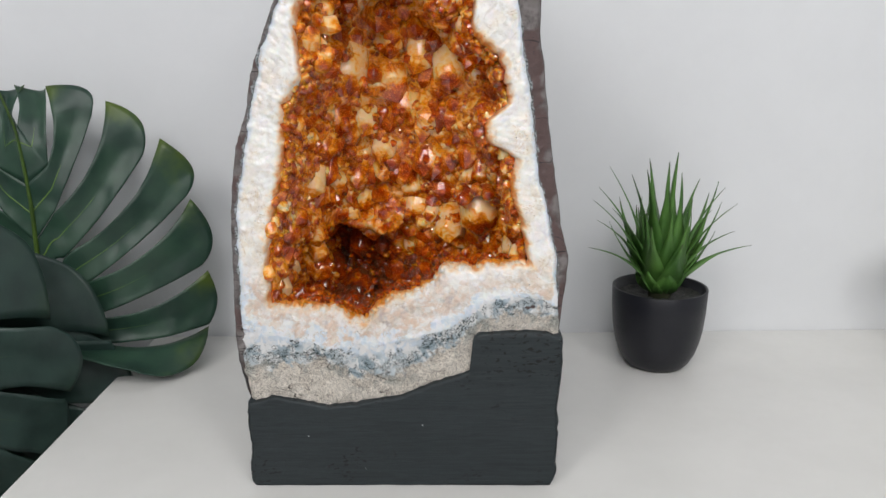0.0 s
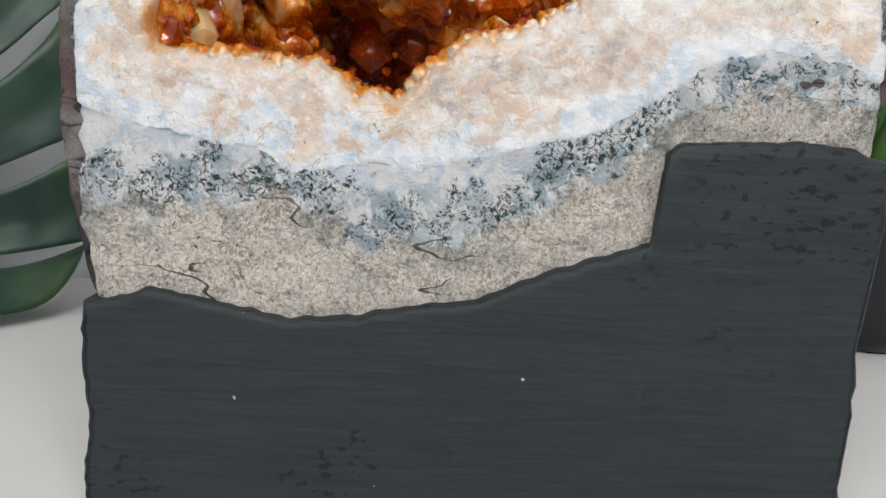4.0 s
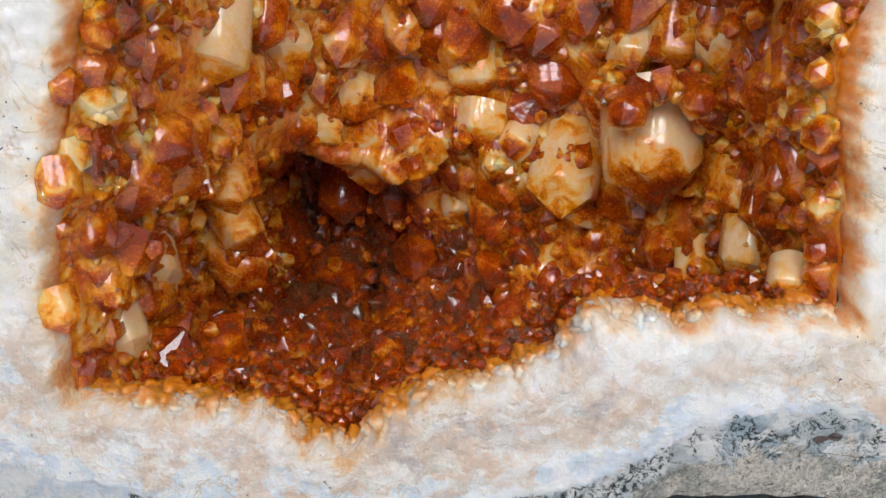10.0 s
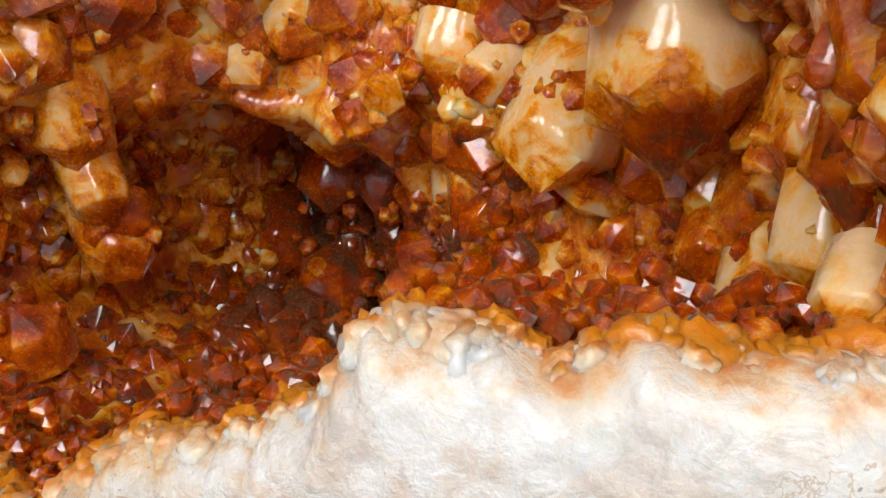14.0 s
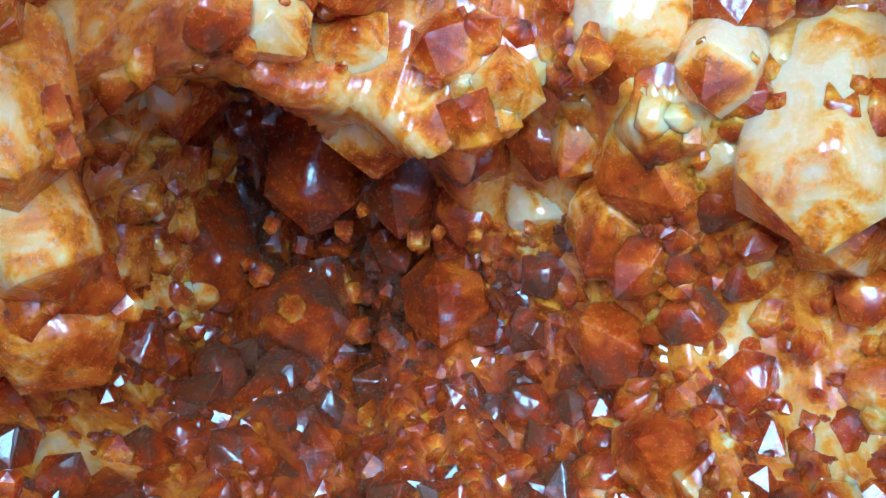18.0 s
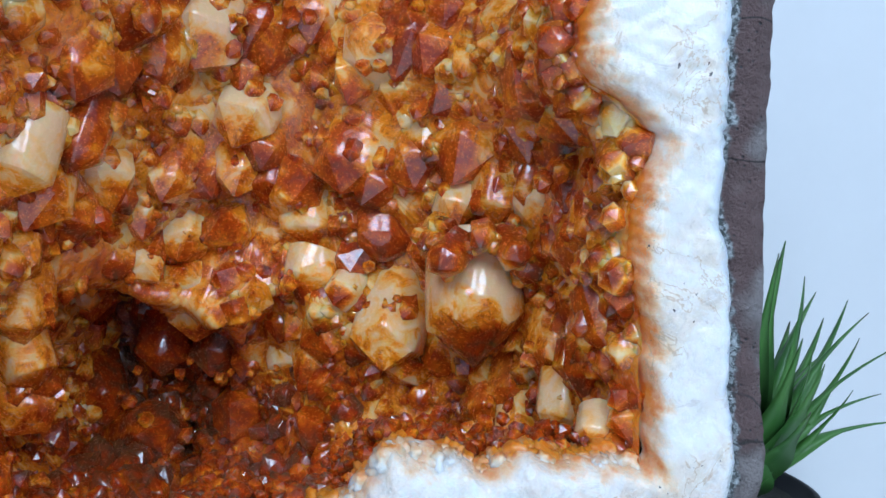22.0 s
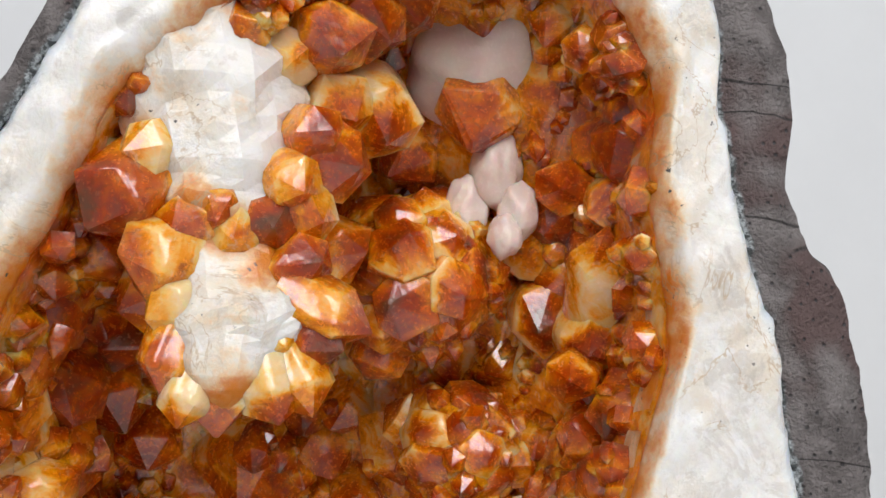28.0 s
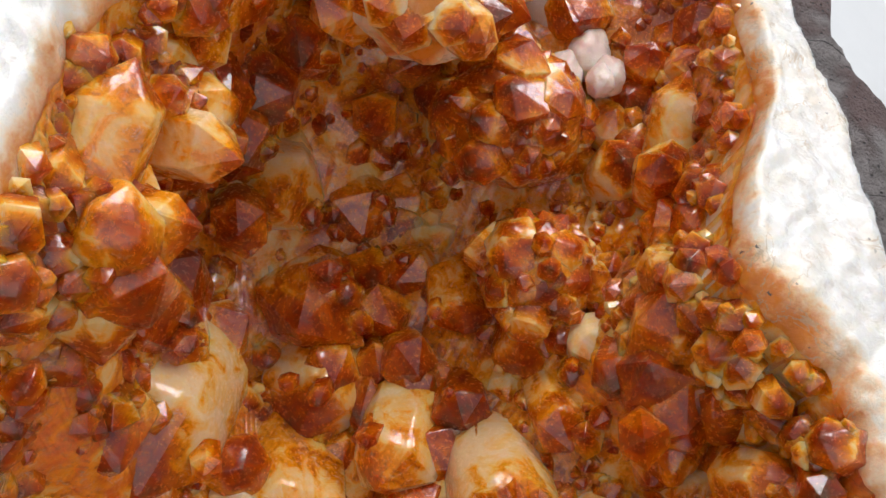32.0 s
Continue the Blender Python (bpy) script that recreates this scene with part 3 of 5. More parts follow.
def rind():
    """The outer skin: a cut edge on the face, rounded, running back to a closed rear."""
    steps = [(-0.05, 0.0035), (0.0, 0.0022), (0.25, 0.0012), (0.55, 0.0008), (0.85, 0.0018), (1.0, 0.006)]
    verts, inner = [], []
    for u, dy in steps:
        inner += list((R_SKIN - R_WHITE) * u * 1000)
        r = R_WHITE + (R_SKIN - R_WHITE) * u
        x, z = xz(r)
        verts += [(a, FRONT + dy + wob(a, 9, b, 150, 0.0010) + wob(a, 5, b, 420, 0.0006) + 0.004 * (b < 0.128 and -0.132 < a < 0.074), max(b, 0.004)) for a, b in zip(x, z)]
    for dy, k in ((0.02, 0.985), (0.07, 0.962), (0.12, 0.935), (0.17, 0.90), (0.205, 0.83), (0.23, 0.70), (0.243, 0.35), (0.246, 0.0)):
        x, z = xz(R_SKIN * k)
        verts += [(a + wob(a, dy * 3, b, 45, 0.004 * (k < 1)), FRONT + dy + wob(b, dy, a, 70, 0.002), max(b + wob(a, dy, b, 90, 0.0012), 0.004)) for a, b in zip(x, z)]
    part("rind", mesh_from("rind", verts, strip_faces(len(steps) + 8, NA, True, True), RIND, inner=inner[:-NA] + [30.0] * (9 * NA)), geode, "rough grey-brown basalt skin")


rind()


def painted_base():
    cols, rows = 170, 26
    grid = []
    for v in np.linspace(0, 1, rows):
        for w in np.linspace(0, 1, cols):
            top = float(np.interp(-0.1325 + 0.213 * w, [p[0] / 1000 for p in BASE_TOP], [p[1] / 1000 for p in BASE_TOP]))
            z = v * top
            lo = np.interp(z, [0, 0.004, 0.016, 0.03, 0.046, 0.07], [-0.1305, -0.1335, -0.1335, -0.132, -0.1335, -0.1325]) + wob(0, 1, z, 260, 0.0009)
            hi = np.interp(z, [0, 0.008, 0.02, 0.043, 0.06, 0.087, 0.115], [0.075, 0.079, 0.0785, 0.079, 0.078, 0.0805, 0.0795]) + wob(5, 1, z, 260, 0.0009)
            x = lo + (hi - lo) * w
            z += wob(x, 0, 0, 210, 0.0009) * v * v
            grid.append((x, 0.5035 + wob(x, 3, z, 60, 0.0006) + wob(x * 0.2, 3, z, 500, 0.00018), z))
    ring = [c for c in range(cols)] + [r * cols + cols - 1 for r in range(1, rows)] + [(rows - 1) * cols + c for c in range(cols - 2, -1, -1)] + [r * cols for r in range(rows - 2, 0, -1)]
    verts, n = list(grid), len(ring)
    for i in ring:
        x, y, z = grid[i]
        k = Vector((x + 0.027, z - 0.05)).normalized() * 0.0014
        grid_in = (x - k.x, y, max(0.0, z - k.y))
        verts[i] = grid_in
    faces = strip_faces(rows, cols)
    last = ring
    for dy, k in ((0.0007, 0.7), (0.0020, 1.0), (0.03, 1.0), (0.10, 0.8), (0.15, -1.0)):
        now = []
        for i in ring:
            x, y, z = grid[i]
            out = Vector((x + 0.027, z - 0.05)).normalized() * 0.0014 * (k - 1)
            now.append(len(verts))
            verts.append((x + out.x, y + dy, max(0.0, z + out.y)))
        faces += [(last[j], last[(j + 1) % n], now[(j + 1) % n], now[j])[::-1] for j in range(n)]
        last = now
    faces.append(tuple(last))
    part("painted_base", mesh_from("painted_base", verts, faces, PAINT), geode, "dark grey-green painted plaster base with brush marks")


painted_base()


# ---- crystals ----
def hex_point(bm, rr, prism, tip, bevel, place):
    """One six-sided point of radius 1, its foot at z = -1, set by a matrix."""
    ang = [2 * math.pi * i / 6 + rr.uniform(-0.16, 0.16) for i in range(6)]
    rad = [rr.uniform(0.84, 1.12) for _ in range(6)]
    foot = [bm.verts.new(place @ Vector((1.05 * r * math.cos(a), 1.05 * r * math.sin(a), -1.0))) for a, r in zip(ang, rad)]
    sh = [bm.verts.new(place @ Vector((0.94 * r * math.cos(a), 0.94 * r * math.sin(a), prism + rr.uniform(-0.2, 0.2)))) for a, r in zip(ang, rad)]
    off = (rr.uniform(-0.22, 0.22), rr.uniform(-0.22, 0.22))
    ridge = [bm.verts.new(place @ Vector((off[0] + 0.10 * math.cos(a), off[1] + 0.10 * math.sin(a), prism + tip + rr.uniform(-0.06, 0.02)))) for a in ang[::2]]
    made = []
    for i in range(6):
        j = (i + 1) % 6
        made.append(bm.faces.new((foot[i], foot[j], sh[j], sh[i])))
        a, b = ridge[i // 2], ridge[(j // 2) % 3]
        made.append(bm.faces.new((sh[i], sh[j], a) if a is b else (sh[i], sh[j], b, a)))
    made.append(bm.faces.new(ridge))
    if bevel:
        edges = {e for f in made for e in f.edges if e.calc_length() > 0.22 * place.to_scale()[0] and len(e.link_faces) == 2 and e.calc_face_angle(0) < 2.2}
        bmesh.ops.bevel(bm, geom=list(edges), offset=bevel * place.to_scale()[0], segments=1, affect="EDGES", clamp_overlap=True)


def crystal_mesh(name, sides_seed, prism, tip, bevel=0.05, tint=(1.0, 0.0), growths=0, stain=(0.95, 0.12, 1.05)):
    """A quartz point, with smaller points grown on its shoulders."""
    rr = random.Random(sides_seed)
    bm = bmesh.new()
    hex_point(bm, rr, prism, tip, bevel, Matrix.Identity(4))
    turn = rr.uniform(0, 6)
    for g in range(growths):
        a, k = turn + g * rr.uniform(1.0, 2.3), rr.uniform(0.28, 0.55)
        lean = Matrix.Rotation(rr.uniform(0.1, 0.6), 4, Vector((-math.sin(a), math.cos(a), 0)))
        at = Matrix.Translation((0.82 * math.cos(a), 0.82 * math.sin(a), rr.uniform(-0.2, prism * 0.75)))
        hex_point(bm, rr, rr.uniform(0.3, 0.9), rr.uniform(0.6, 0.9), bevel, at @ lean @ Matrix.Diagonal((k, k, k, 1)))
    bmesh.ops.remove_doubles(bm, verts=bm.verts[:], dist=0.004)
    bm.normal_update()
    me = bpy.data.meshes.new(name)
    bm.to_mesh(me)
    bm.free()
    zs = np.array([v.co.z for v in me.vertices])
    me.attributes.new("tip", "FLOAT", "POINT").data.foreach_set("value", (np.interp(zs, (-1.0, 0.85 * prism, prism + tip), stain) * tint[0] + tint[1]).astype(np.float32))
    me.materials.append(CITRINE)
    return me


FORMS = ((0.5, 0.8), (0.9, 0.9), (0.3, 0.7), (1.2, 0.9), (0.6, 1.0), (0.2, 0.85), (0.8, 0.6), (1.5, 0.8), (0.4, 0.55), (0.1, 0.6), (0.7, 0.75), (1.0, 1.1))
# amber, pale, deep-coloured and smoky points; the smoky brown also carries the hollow's shade
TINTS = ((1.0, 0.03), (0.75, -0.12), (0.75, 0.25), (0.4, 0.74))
SHAPES, STOUT = [[[crystal_mesh("crystal", 40 + i, p, t, 0.05 if i % 3 == 1 else 0.03, tint, grown * (2 + i % 3)) for i, (p, t) in enumerate(FORMS)] for tint in TINTS] for grown in (0, 1)]
for row in SHAPES + STOUT:
    for me in row[1::3]:
        me.polygons.foreach_set("use_smooth", np.ones(len(me.polygons), bool))
STOUT = [[(np.array([v.co for v in me.vertices]), [tuple(p.vertices) for p in me.polygons], np.array([d.value for d in me.attributes["tip"].data]), bool(me.polygons[0].use_smooth)) for me in row] for row in STOUT]
FINE = []
for i in range(10):
    rr = random.Random(900 + i)
    me = crystal_mesh("fine_crystal", 300 + i, rr.uniform(0.15, 0.9), rr.uniform(0.6, 1.0), 0.0, (0.75, 0.16))
    FINE.append((np.array([v.co for v in me.vertices]), [tuple(p.vertices) for p in me.polygons], np.array([d.value for d in me.attributes["tip"].data]), False))
    bpy.data.meshes.remove(me)

TAKEN = []            # feet of the crystals placed so far, with their radii
DRUSE_V, DRUSE_F, DRUSE_T, DRUSE_S, DRUSE_N = [], [], [], [], [0]
rc = random.Random(5)


def turn_to(axis, spin):
    return Vector(axis).to_track_quat("Z", "Y").to_matrix().to_4x4() @ Matrix.Rotation(spin, 4, "Z")


def big_crystal(at, axis, radius, shape=None, stretch=1.0, label="", tint=None, spin=None):
    i = rc.randrange(len(FORMS)) if shape is None else shape
    if tint is None:
        g = noise.noise(Vector(at) * 28) + rc.uniform(-0.35, 0.35)
        tint = 1 if g > 0.16 and radius < 0.012 else 2 if g < -0.25 else 0
    ob = part("crystal", SHAPES[tint][i], geode, label)
    ob.matrix_basis = Matrix.Translation(at) @ turn_to(axis, rc.uniform(0, 6.3) if spin is None else spin) @ Matrix.Diagonal((radius, radius, radius * stretch, 1))
    TAKEN.append((*at, radius))
    if label:
        TAKEN.append((*(Vector(at) + Vector(axis).normalized() * radius * 1.2), radius * 1.1))
    return ob


def fine_crystal(at, axis, radius, stretch=1.0, tint=0):
    if radius > 0.0036:
        g = noise.noise(Vector(at) * 28) + rc.uniform(-0.35, 0.35) - 0.4 * tint
        v, f, t, soft = STOUT[3 if tint == 3 else 1 if g > 0.42 else 2 if g < -0.25 else 0][rc.randrange(len(FORMS))]
    else:
        v, f, t, soft = FINE[rc.randrange(len(FINE))]
    m = np.array(Matrix.Translation(at) @ turn_to(axis, rc.uniform(0, 6.3)) @ Matrix.Diagonal((radius, radius, radius * stretch, 1)))
    DRUSE_V.append(v @ m[:3, :3].T + m[:3, 3])
    DRUSE_S.extend([soft] * len(f))
    DRUSE_F.extend(tuple(a + DRUSE_N[0] for a in q) for q in f)
    DRUSE_T.append(t + (0.08, 0.25, 0.38, 0.20)[tint])
    DRUSE_N[0] += len(v)


def core(at, radius, seed, material=CITRINE, name="crystal_core", label="", squash=(1, 1, 1), tip=0.55, facets=0.0, edge=9.0):
    bm = bmesh.new()
    bmesh.ops.create_icosphere(bm, subdivisions=5 if facets else 4, radius=1)
    for v in bm.verts:
        k = 1 + 0.16 * noise.noise(v.co * 1.6 + Vector((seed, 0, 0))) + 0.07 * noise.noise(v.co * 4 + Vector((0, seed, 0)))
        if facets:
            k -= facets * (noise.voronoi(v.co * 2.6 + Vector((seed, seed, 0)))[0][0] - 0.3)
        v.co = Vector([at[i] + radius * squash[i] * k * v.co[i] for i in range(3)])
    for f in bm.faces:
        f.smooth = True
    me = bpy.data.meshes.new(name)
    bm.to_mesh(me)
    bm.free()
    for key, value in (("tip", tip), ("edge", edge), ("outer", 20.0)):
        me.attributes.new(key, "FLOAT", "POINT").data.foreach_set("value", np.full(len(me.vertices), value, np.float32))
    me.materials.append(material)
    TAKEN.append((*at, radius))
    return part(name, me, geode, label)


def rosette(at, radius, count, size, seed, squash=(1, 1, 1), cone=-0.35, tip=0.55, fine=60, pick=None, tint=None, flat=1.0):
    """A round cluster: a lumpy core with points standing out all over its front."""
    core(at, radius, seed, squash=squash, tip=tip)
    rs = random.Random(int(seed * 10))
    done, dirs = 0, []
    golden = math.pi * (3 - math.sqrt(5))
    total = int(count * 2)
    for i in range(total):
        z = 1 - 2 * (i + 0.5) / total
        a = i * golden + rs.uniform(-0.25, 0.25)
        d = Vector((math.sqrt(1 - z * z) * math.cos(a), math.sqrt(1 - z * z) * math.sin(a), z))
        if d.y > 0.3 or (pick and not pick(d)):
            continue
        dirs.append(d)
    for d in dirs:
        p = Vector(at) + Vector([radius * squash[k] * 0.9 * d[k] for k in range(3)])
        ax = (d + Vector((rs.uniform(-.3, .3), rs.uniform(-.3, .3), rs.uniform(-.3, .3)))).normalized()
        big_crystal(p, ax, size * rs.uniform(0.8, 1.15), stretch=rs.uniform(0.7, 1.1) * flat, tint=tint)
    for _ in range(fine):
        d = Vector((rs.gauss(0, 1), -abs(rs.gauss(0, 1)), rs.gauss(0, 1))).normalized()
        p = Vector(at) + Vector([radius * squash[k] * 0.97 * d[k] for k in range(3)])
        fine_crystal(p, (d + Vector((rs.uniform(-.4, .4), rs.uniform(-.4, .4), rs.uniform(-.4, .4)))).normalized(), size * rs.uniform(0.25, 0.5))


def face_front(axis, shape):
    """The spin that turns one side of a point square to the front."""
    best = (9, 0)
    for i in range(60):
        m = turn_to(axis, i * 0.105).to_3x3()
        for p in SHAPES[0][shape].polygons:
            n = m @ p.normal
            if p.area > 0.5 and n.y < -0.6:
                best = min(best, (abs(n.x), i * 0.105))
    return best[1]


# singular crystals and clusters
def gem_mesh(seed, prism, tip, stain, soft=0.5, sub=4, name="crystal"):
    """A stout quartz point: a softly rounded prism that ends in six flat, unequal faces."""
    rr = random.Random(seed)
    ang = [math.pi / 3 * i + rr.uniform(-0.20, 0.20) for i in range(6)]
    corner = [Vector((rr.uniform(0.86, 1.12) * math.cos(a), rr.uniform(0.86, 1.12) * math.sin(a), prism + rr.uniform(-0.22, 0.22))) for a in ang]
    apex = Vector((rr.uniform(-0.26, 0.26), rr.uniform(-0.26, 0.26), prism + tip))
    ring = []
    for i in range(6):
        ring += [corner[i].lerp(corner[(i + 1) % 6], c / sub) for c in range(sub)]
    n, verts, val = len(ring), [], []
    low = (-1.0, -0.45, 0.0, 0.5, 0.85)
    for step, u in enumerate(low):
        for p in ring:
            flat = Vector((p.x, p.y, 0))
            round_r = soft * (1 - u * 0.6) if u < 1 else 0
            flat = flat.lerp(flat.normalized() * 1.02, max(0.0, round_r)) * (1.07 - 0.06 * max(u, 0))
            z = -1.0 + (p.z + 1.0) * (u + 1.0) / 2.0
            verts.append((flat.x, flat.y, z))
            val.append(stain[0] + (stain[1] - stain[0]) * (u + 1) / 2)
    for u, v in ((0.0, 0.0), (0.25, 0.45), (0.55, 0.80), (0.94, 1.0)):
        for p in ring:
            verts.append(tuple(p.lerp(apex, u)))
            val.append(stain[1] + (stain[2] - stain[1]) * v)
    rows = len(low) + 4
    faces = strip_faces(rows, n, True)
    faces.append(tuple(range((rows - 1) * n, rows * n)))
    me = mesh_from(name, verts, faces, CITRINE, tip=val)
    smooth = np.zeros(len(faces), bool)
    smooth[:(len(low)) * n] = True
    me.polygons.foreach_set("use_smooth", smooth)
    return me


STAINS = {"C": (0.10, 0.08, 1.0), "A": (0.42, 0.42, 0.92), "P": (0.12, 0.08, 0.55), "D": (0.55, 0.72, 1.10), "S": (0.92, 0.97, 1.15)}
GEMS = {key: [gem_mesh(600 + 17 * i + ord(key), (0.9, 0.5, 1.2, 0.7, 0.3, 1.0, 0.55)[i], (0.75, 0.85, 0.8, 0.55, 0.7, 0.95, 0.65)[i], stain, (0.8, 0.45, 0.7, 0.9, 0.6, 0.3, 0.7)[i] * (1.0 if key in "CP" else 0.6)) for i in range(7)]
        for key, stain in STAINS.items()}
LINE_P = CAV.reshape(-1, 3)
LINE_N = np.cross(np.roll(CAV, -1, 1) - np.roll(CAV, 1, 1), np.gradient(CAV, axis=0))
LINE_N /= np.linalg.norm(LINE_N, axis=-1, keepdims=True) + 1e-12
LINE_N = (LINE_N * -np.sign(LINE_N[..., 1].mean())).reshape(-1, 3)


def gem(at, axis, radius, kind, form=None, stretch=1.0, spin=None, label=""):
    """One stout point whose visible middle stands at a place."""
    ax = Vector(axis).normalized()
    foot = Vector(at) - ax * radius * (1.15 if kind == "S" else 0.6)
    ob = part("crystal", GEMS[kind][rc.randrange(7) if form is None else form], geode, label)
    ob.matrix_basis = Matrix.Translation(foot) @ turn_to(ax, rc.uniform(0, 6.3) if spin is None else spin) @ Matrix.Diagonal((radius, radius, radius * stretch, 1))
    TAKEN.append((*at, radius))
    return ob


def column_mesh(seed, prism, tip, stain):
    """A stout point with a softly rounded prism and flat faces at its end."""
    rr = random.Random(seed)
    n, verts, val = 30, [], []
    for z, k, v in ((-1.0, 1.06, stain[0]), (0.3 * prism, 1.03, stain[1]), (prism, 1.0, 0.30 * stain[2]), (prism + 0.35 * tip, 0.70, 0.72 * stain[2]), (prism + 0.93 * tip, 0.07, stain[2])):
        for i in range(n):
            a = 2 * math.pi * i / n
            hexed = math.cos(math.pi / 6) / math.cos((a + math.pi / 6) % (math.pi / 3) - math.pi / 6)
            r = k * (1 - (0.45 if z <= prism else 0.9) * (1 - hexed))
            dip = 0.16 * math.cos(6 * a) * (z == prism) + 0.10 * math.sin(a + seed) * (z > 0)
            verts.append((r * math.cos(a) + 0.12 * (z > prism) * math.cos(seed), r * math.sin(a), z + dip))
            val.append(v)
    verts.append((0.12 * math.cos(seed), 0, prism + tip))
    faces = strip_faces(5, n, True, True) + [(4 * n + i, 4 * n + (i + 1) % n, 5 * n) for i in range(n)]
    me = mesh_from("crystal", verts, faces, CITRINE, tip=val + [stain[2]])
    me.polygons.foreach_set("use_smooth", np.arange(len(faces)) < 2 * n)
    bm = bmesh.new()
    bm.from_mesh(me)
    bmesh.ops.recalc_face_normals(bm, faces=bm.faces[:])
    bm.to_mesh(me)
    bm.free()
    return me


HANG = (0.04, -0.47, -0.88)
hero = big_crystal((0.0262, 0.5775, 0.1835), HANG, 0.0143, 1, 0.90, "large glossy citrine point, cream above and amber at its tip", 0, face_front(HANG, 1))
hero.data = column_mesh(2, 0.90, 0.92, (0.02, -0.04, 1.15))
for i in range(7):
    a = 2.6 + i * 0.62
    fine_crystal((0.0262 + 0.0128 * math.cos(a), 0.5725 + 0.0120 * math.sin(a), 0.1965 + 0.003 * math.sin(3 * a)), (0.5 * math.cos(a), -0.6 + 0.4 * math.sin(a), -0.35), 0.0044 + 0.0008 * (i % 3), 0.8)
column = big_crystal((0.004, 0.580, 0.285), (0.05, -0.62, -0.78), 0.0115, 3, 0.95, "stout cream citrine column with an amber tip", 0, face_front((0.05, -0.62, -0.78), 3))
column.data = column_mesh(5, 1.3, 0.8, (0.10, -0.02, 1.0))
rosette((0.001, 0.560, 0.325), 0.0125, 17, 0.0064, 3.1, tint=0, flat=0.5, fine=20)
rosette((-0.012, 0.552, 0.360), 0.0155, 20, 0.0066, 5.3, squash=(1.1, 1, 1), tint=0, flat=0.55, fine=30)
# cluster on the right wall
core((0.028, 0.549, 0.296), 0.0100, 8.2, squash=(0.8, 1, 1.35))
for at, ax, r, kind in (((0.019, 0.534, 0.306), (-0.25, -0.75, 0.4), 8.0, "A"), ((0.017, 0.535, 0.297), (-0.4, -0.8, -0.2), 7.5, "A"), ((0.027, 0.528, 0.303), (0.2, -0.9, 0.1), 7.0, "A"),
                        ((0.024, 0.538, 0.290), (-0.1, -0.8, -0.5), 6.8, "A"), ((0.031, 0.531, 0.291), (0.2, -0.85, -0.3), 6.0, "D"), ((0.017, 0.541, 0.286), (-0.4, -0.7, -0.5), 5.0, "A"), ((0.020, 0.536, 0.332), (-0.5, -0.6, 0.4), 6.0, "A"), ((0.021, 0.535, 0.324), (-0.4, -0.7, 0.1), 6.0, "D"), ((0.034, 0.530, 0.279), (0, -0.9, -0.3), 5.5, "A")):
    gem(at, ax, r / 1000, kind)


# stout points and lumps of the bed, by their place in it: millimetres, radius, kind (C cream with amber tip, A amber, P
# pale, D deep, S smoky, darkened for the hollow's shade)
BEDS = []
# points on the left wall
BEDS.append((
    (-104, 518, 201, 5.1, "A"), (-98, 536, 200, 6.3, "A"), (-89, 557, 203, 7.5, "P"), (-87, 567, 192, 7.3, "A"), (-105, 524, 191, 6.0, "P"), (-95, 551, 182, 7.4, "A"),
    (-91, 564, 172, 6.4, "A"), (-107, 518, 182, 5.9, "D"), (-103, 534, 170, 7.9, "A"), (-98, 552, 165, 6.6, "A"), (-89, 576, 148, 6.0, "A"), (-109, 522, 162, 5.9, "A"),
    (-107, 551, 146, 7.3, "P"), (-90, 573, 160, 7.0, "A"), (-109, 524, 149, 5.7, "A"), (-108, 548, 137, 6.9, "A"), (-109, 533, 136, 5.5, "P"), (-99, 540, 131, 5.9, "D"),
    (-97, 522, 130, 4.8, "D")))
BEDS.append((
    (-91, 553, 132, 5.9, "A"), (-107, 512, 199, 3.5, "A"), (-110, 510, 179, 3.8, "A"), (-113, 511, 149, 3.9, "A"), (-87, 571, 183, 6.5, "A"), (-87, 580, 137, 6.2, "A"),
    (-90, 581, 134, 6.9, "A"), (-111, 518, 136, 4.4, "D"), (-89, 530, 131, 4.5, "D")))
# the ledge over the hollow and the bed beside it
BEDS.append((
    (-67, 623, 159, 9.0, "A"), (-56, 622, 156, 8.5, "C"), (-75, 596, 169, 5.2, "A"), (-37, 620, 150, 6.6, "D"), (-41, 615, 162, 4.7, "P"), (-30, 613, 166, 5.4, "A"),
    (-23, 599, 171, 7.6, "C"), (-28, 617, 156, 5.4, "D"), (-11, 592, 174, 4.8, "C"), (1, 597, 174, 5.2, "A"), (5, 591, 166, 9.5, "P"), (-1, 598, 160, 6.9, "C"),
    (-10, 606, 154, 5.4, "A"), (-24, 619, 141, 5.2, "P"), (-16, 617, 133, 4.6, "A"), (-6, 608, 143, 4.0, "A"), (3, 601, 146, 5.7, "P"), (9, 599, 137, 8.3, "P"),
    (-2, 612, 124, 6.2, "D")))
BEDS.append((
    (-8, 614, 129, 4.9, "P"), (3, 610, 122, 4.7, "D"), (-6, 620, 107, 5.6, "A"), (3, 613, 111, 5.4, "P"), (8, 607, 114, 4.4, "A"), (14, 599, 126, 5.9, "A"),
    (20, 591, 131, 7.2, "A"), (22, 595, 115, 6.2, "P"), (-1, 622, 91, 6.6, "A"), (12, 607, 104, 5.3, "A"), (-24, 627, 120, 5.0, "A"), (-68, 604, 172, 5.0, "P"),
    (-59, 608, 173, 5.1, "P"), (-46, 606, 173, 4.6, "A")))
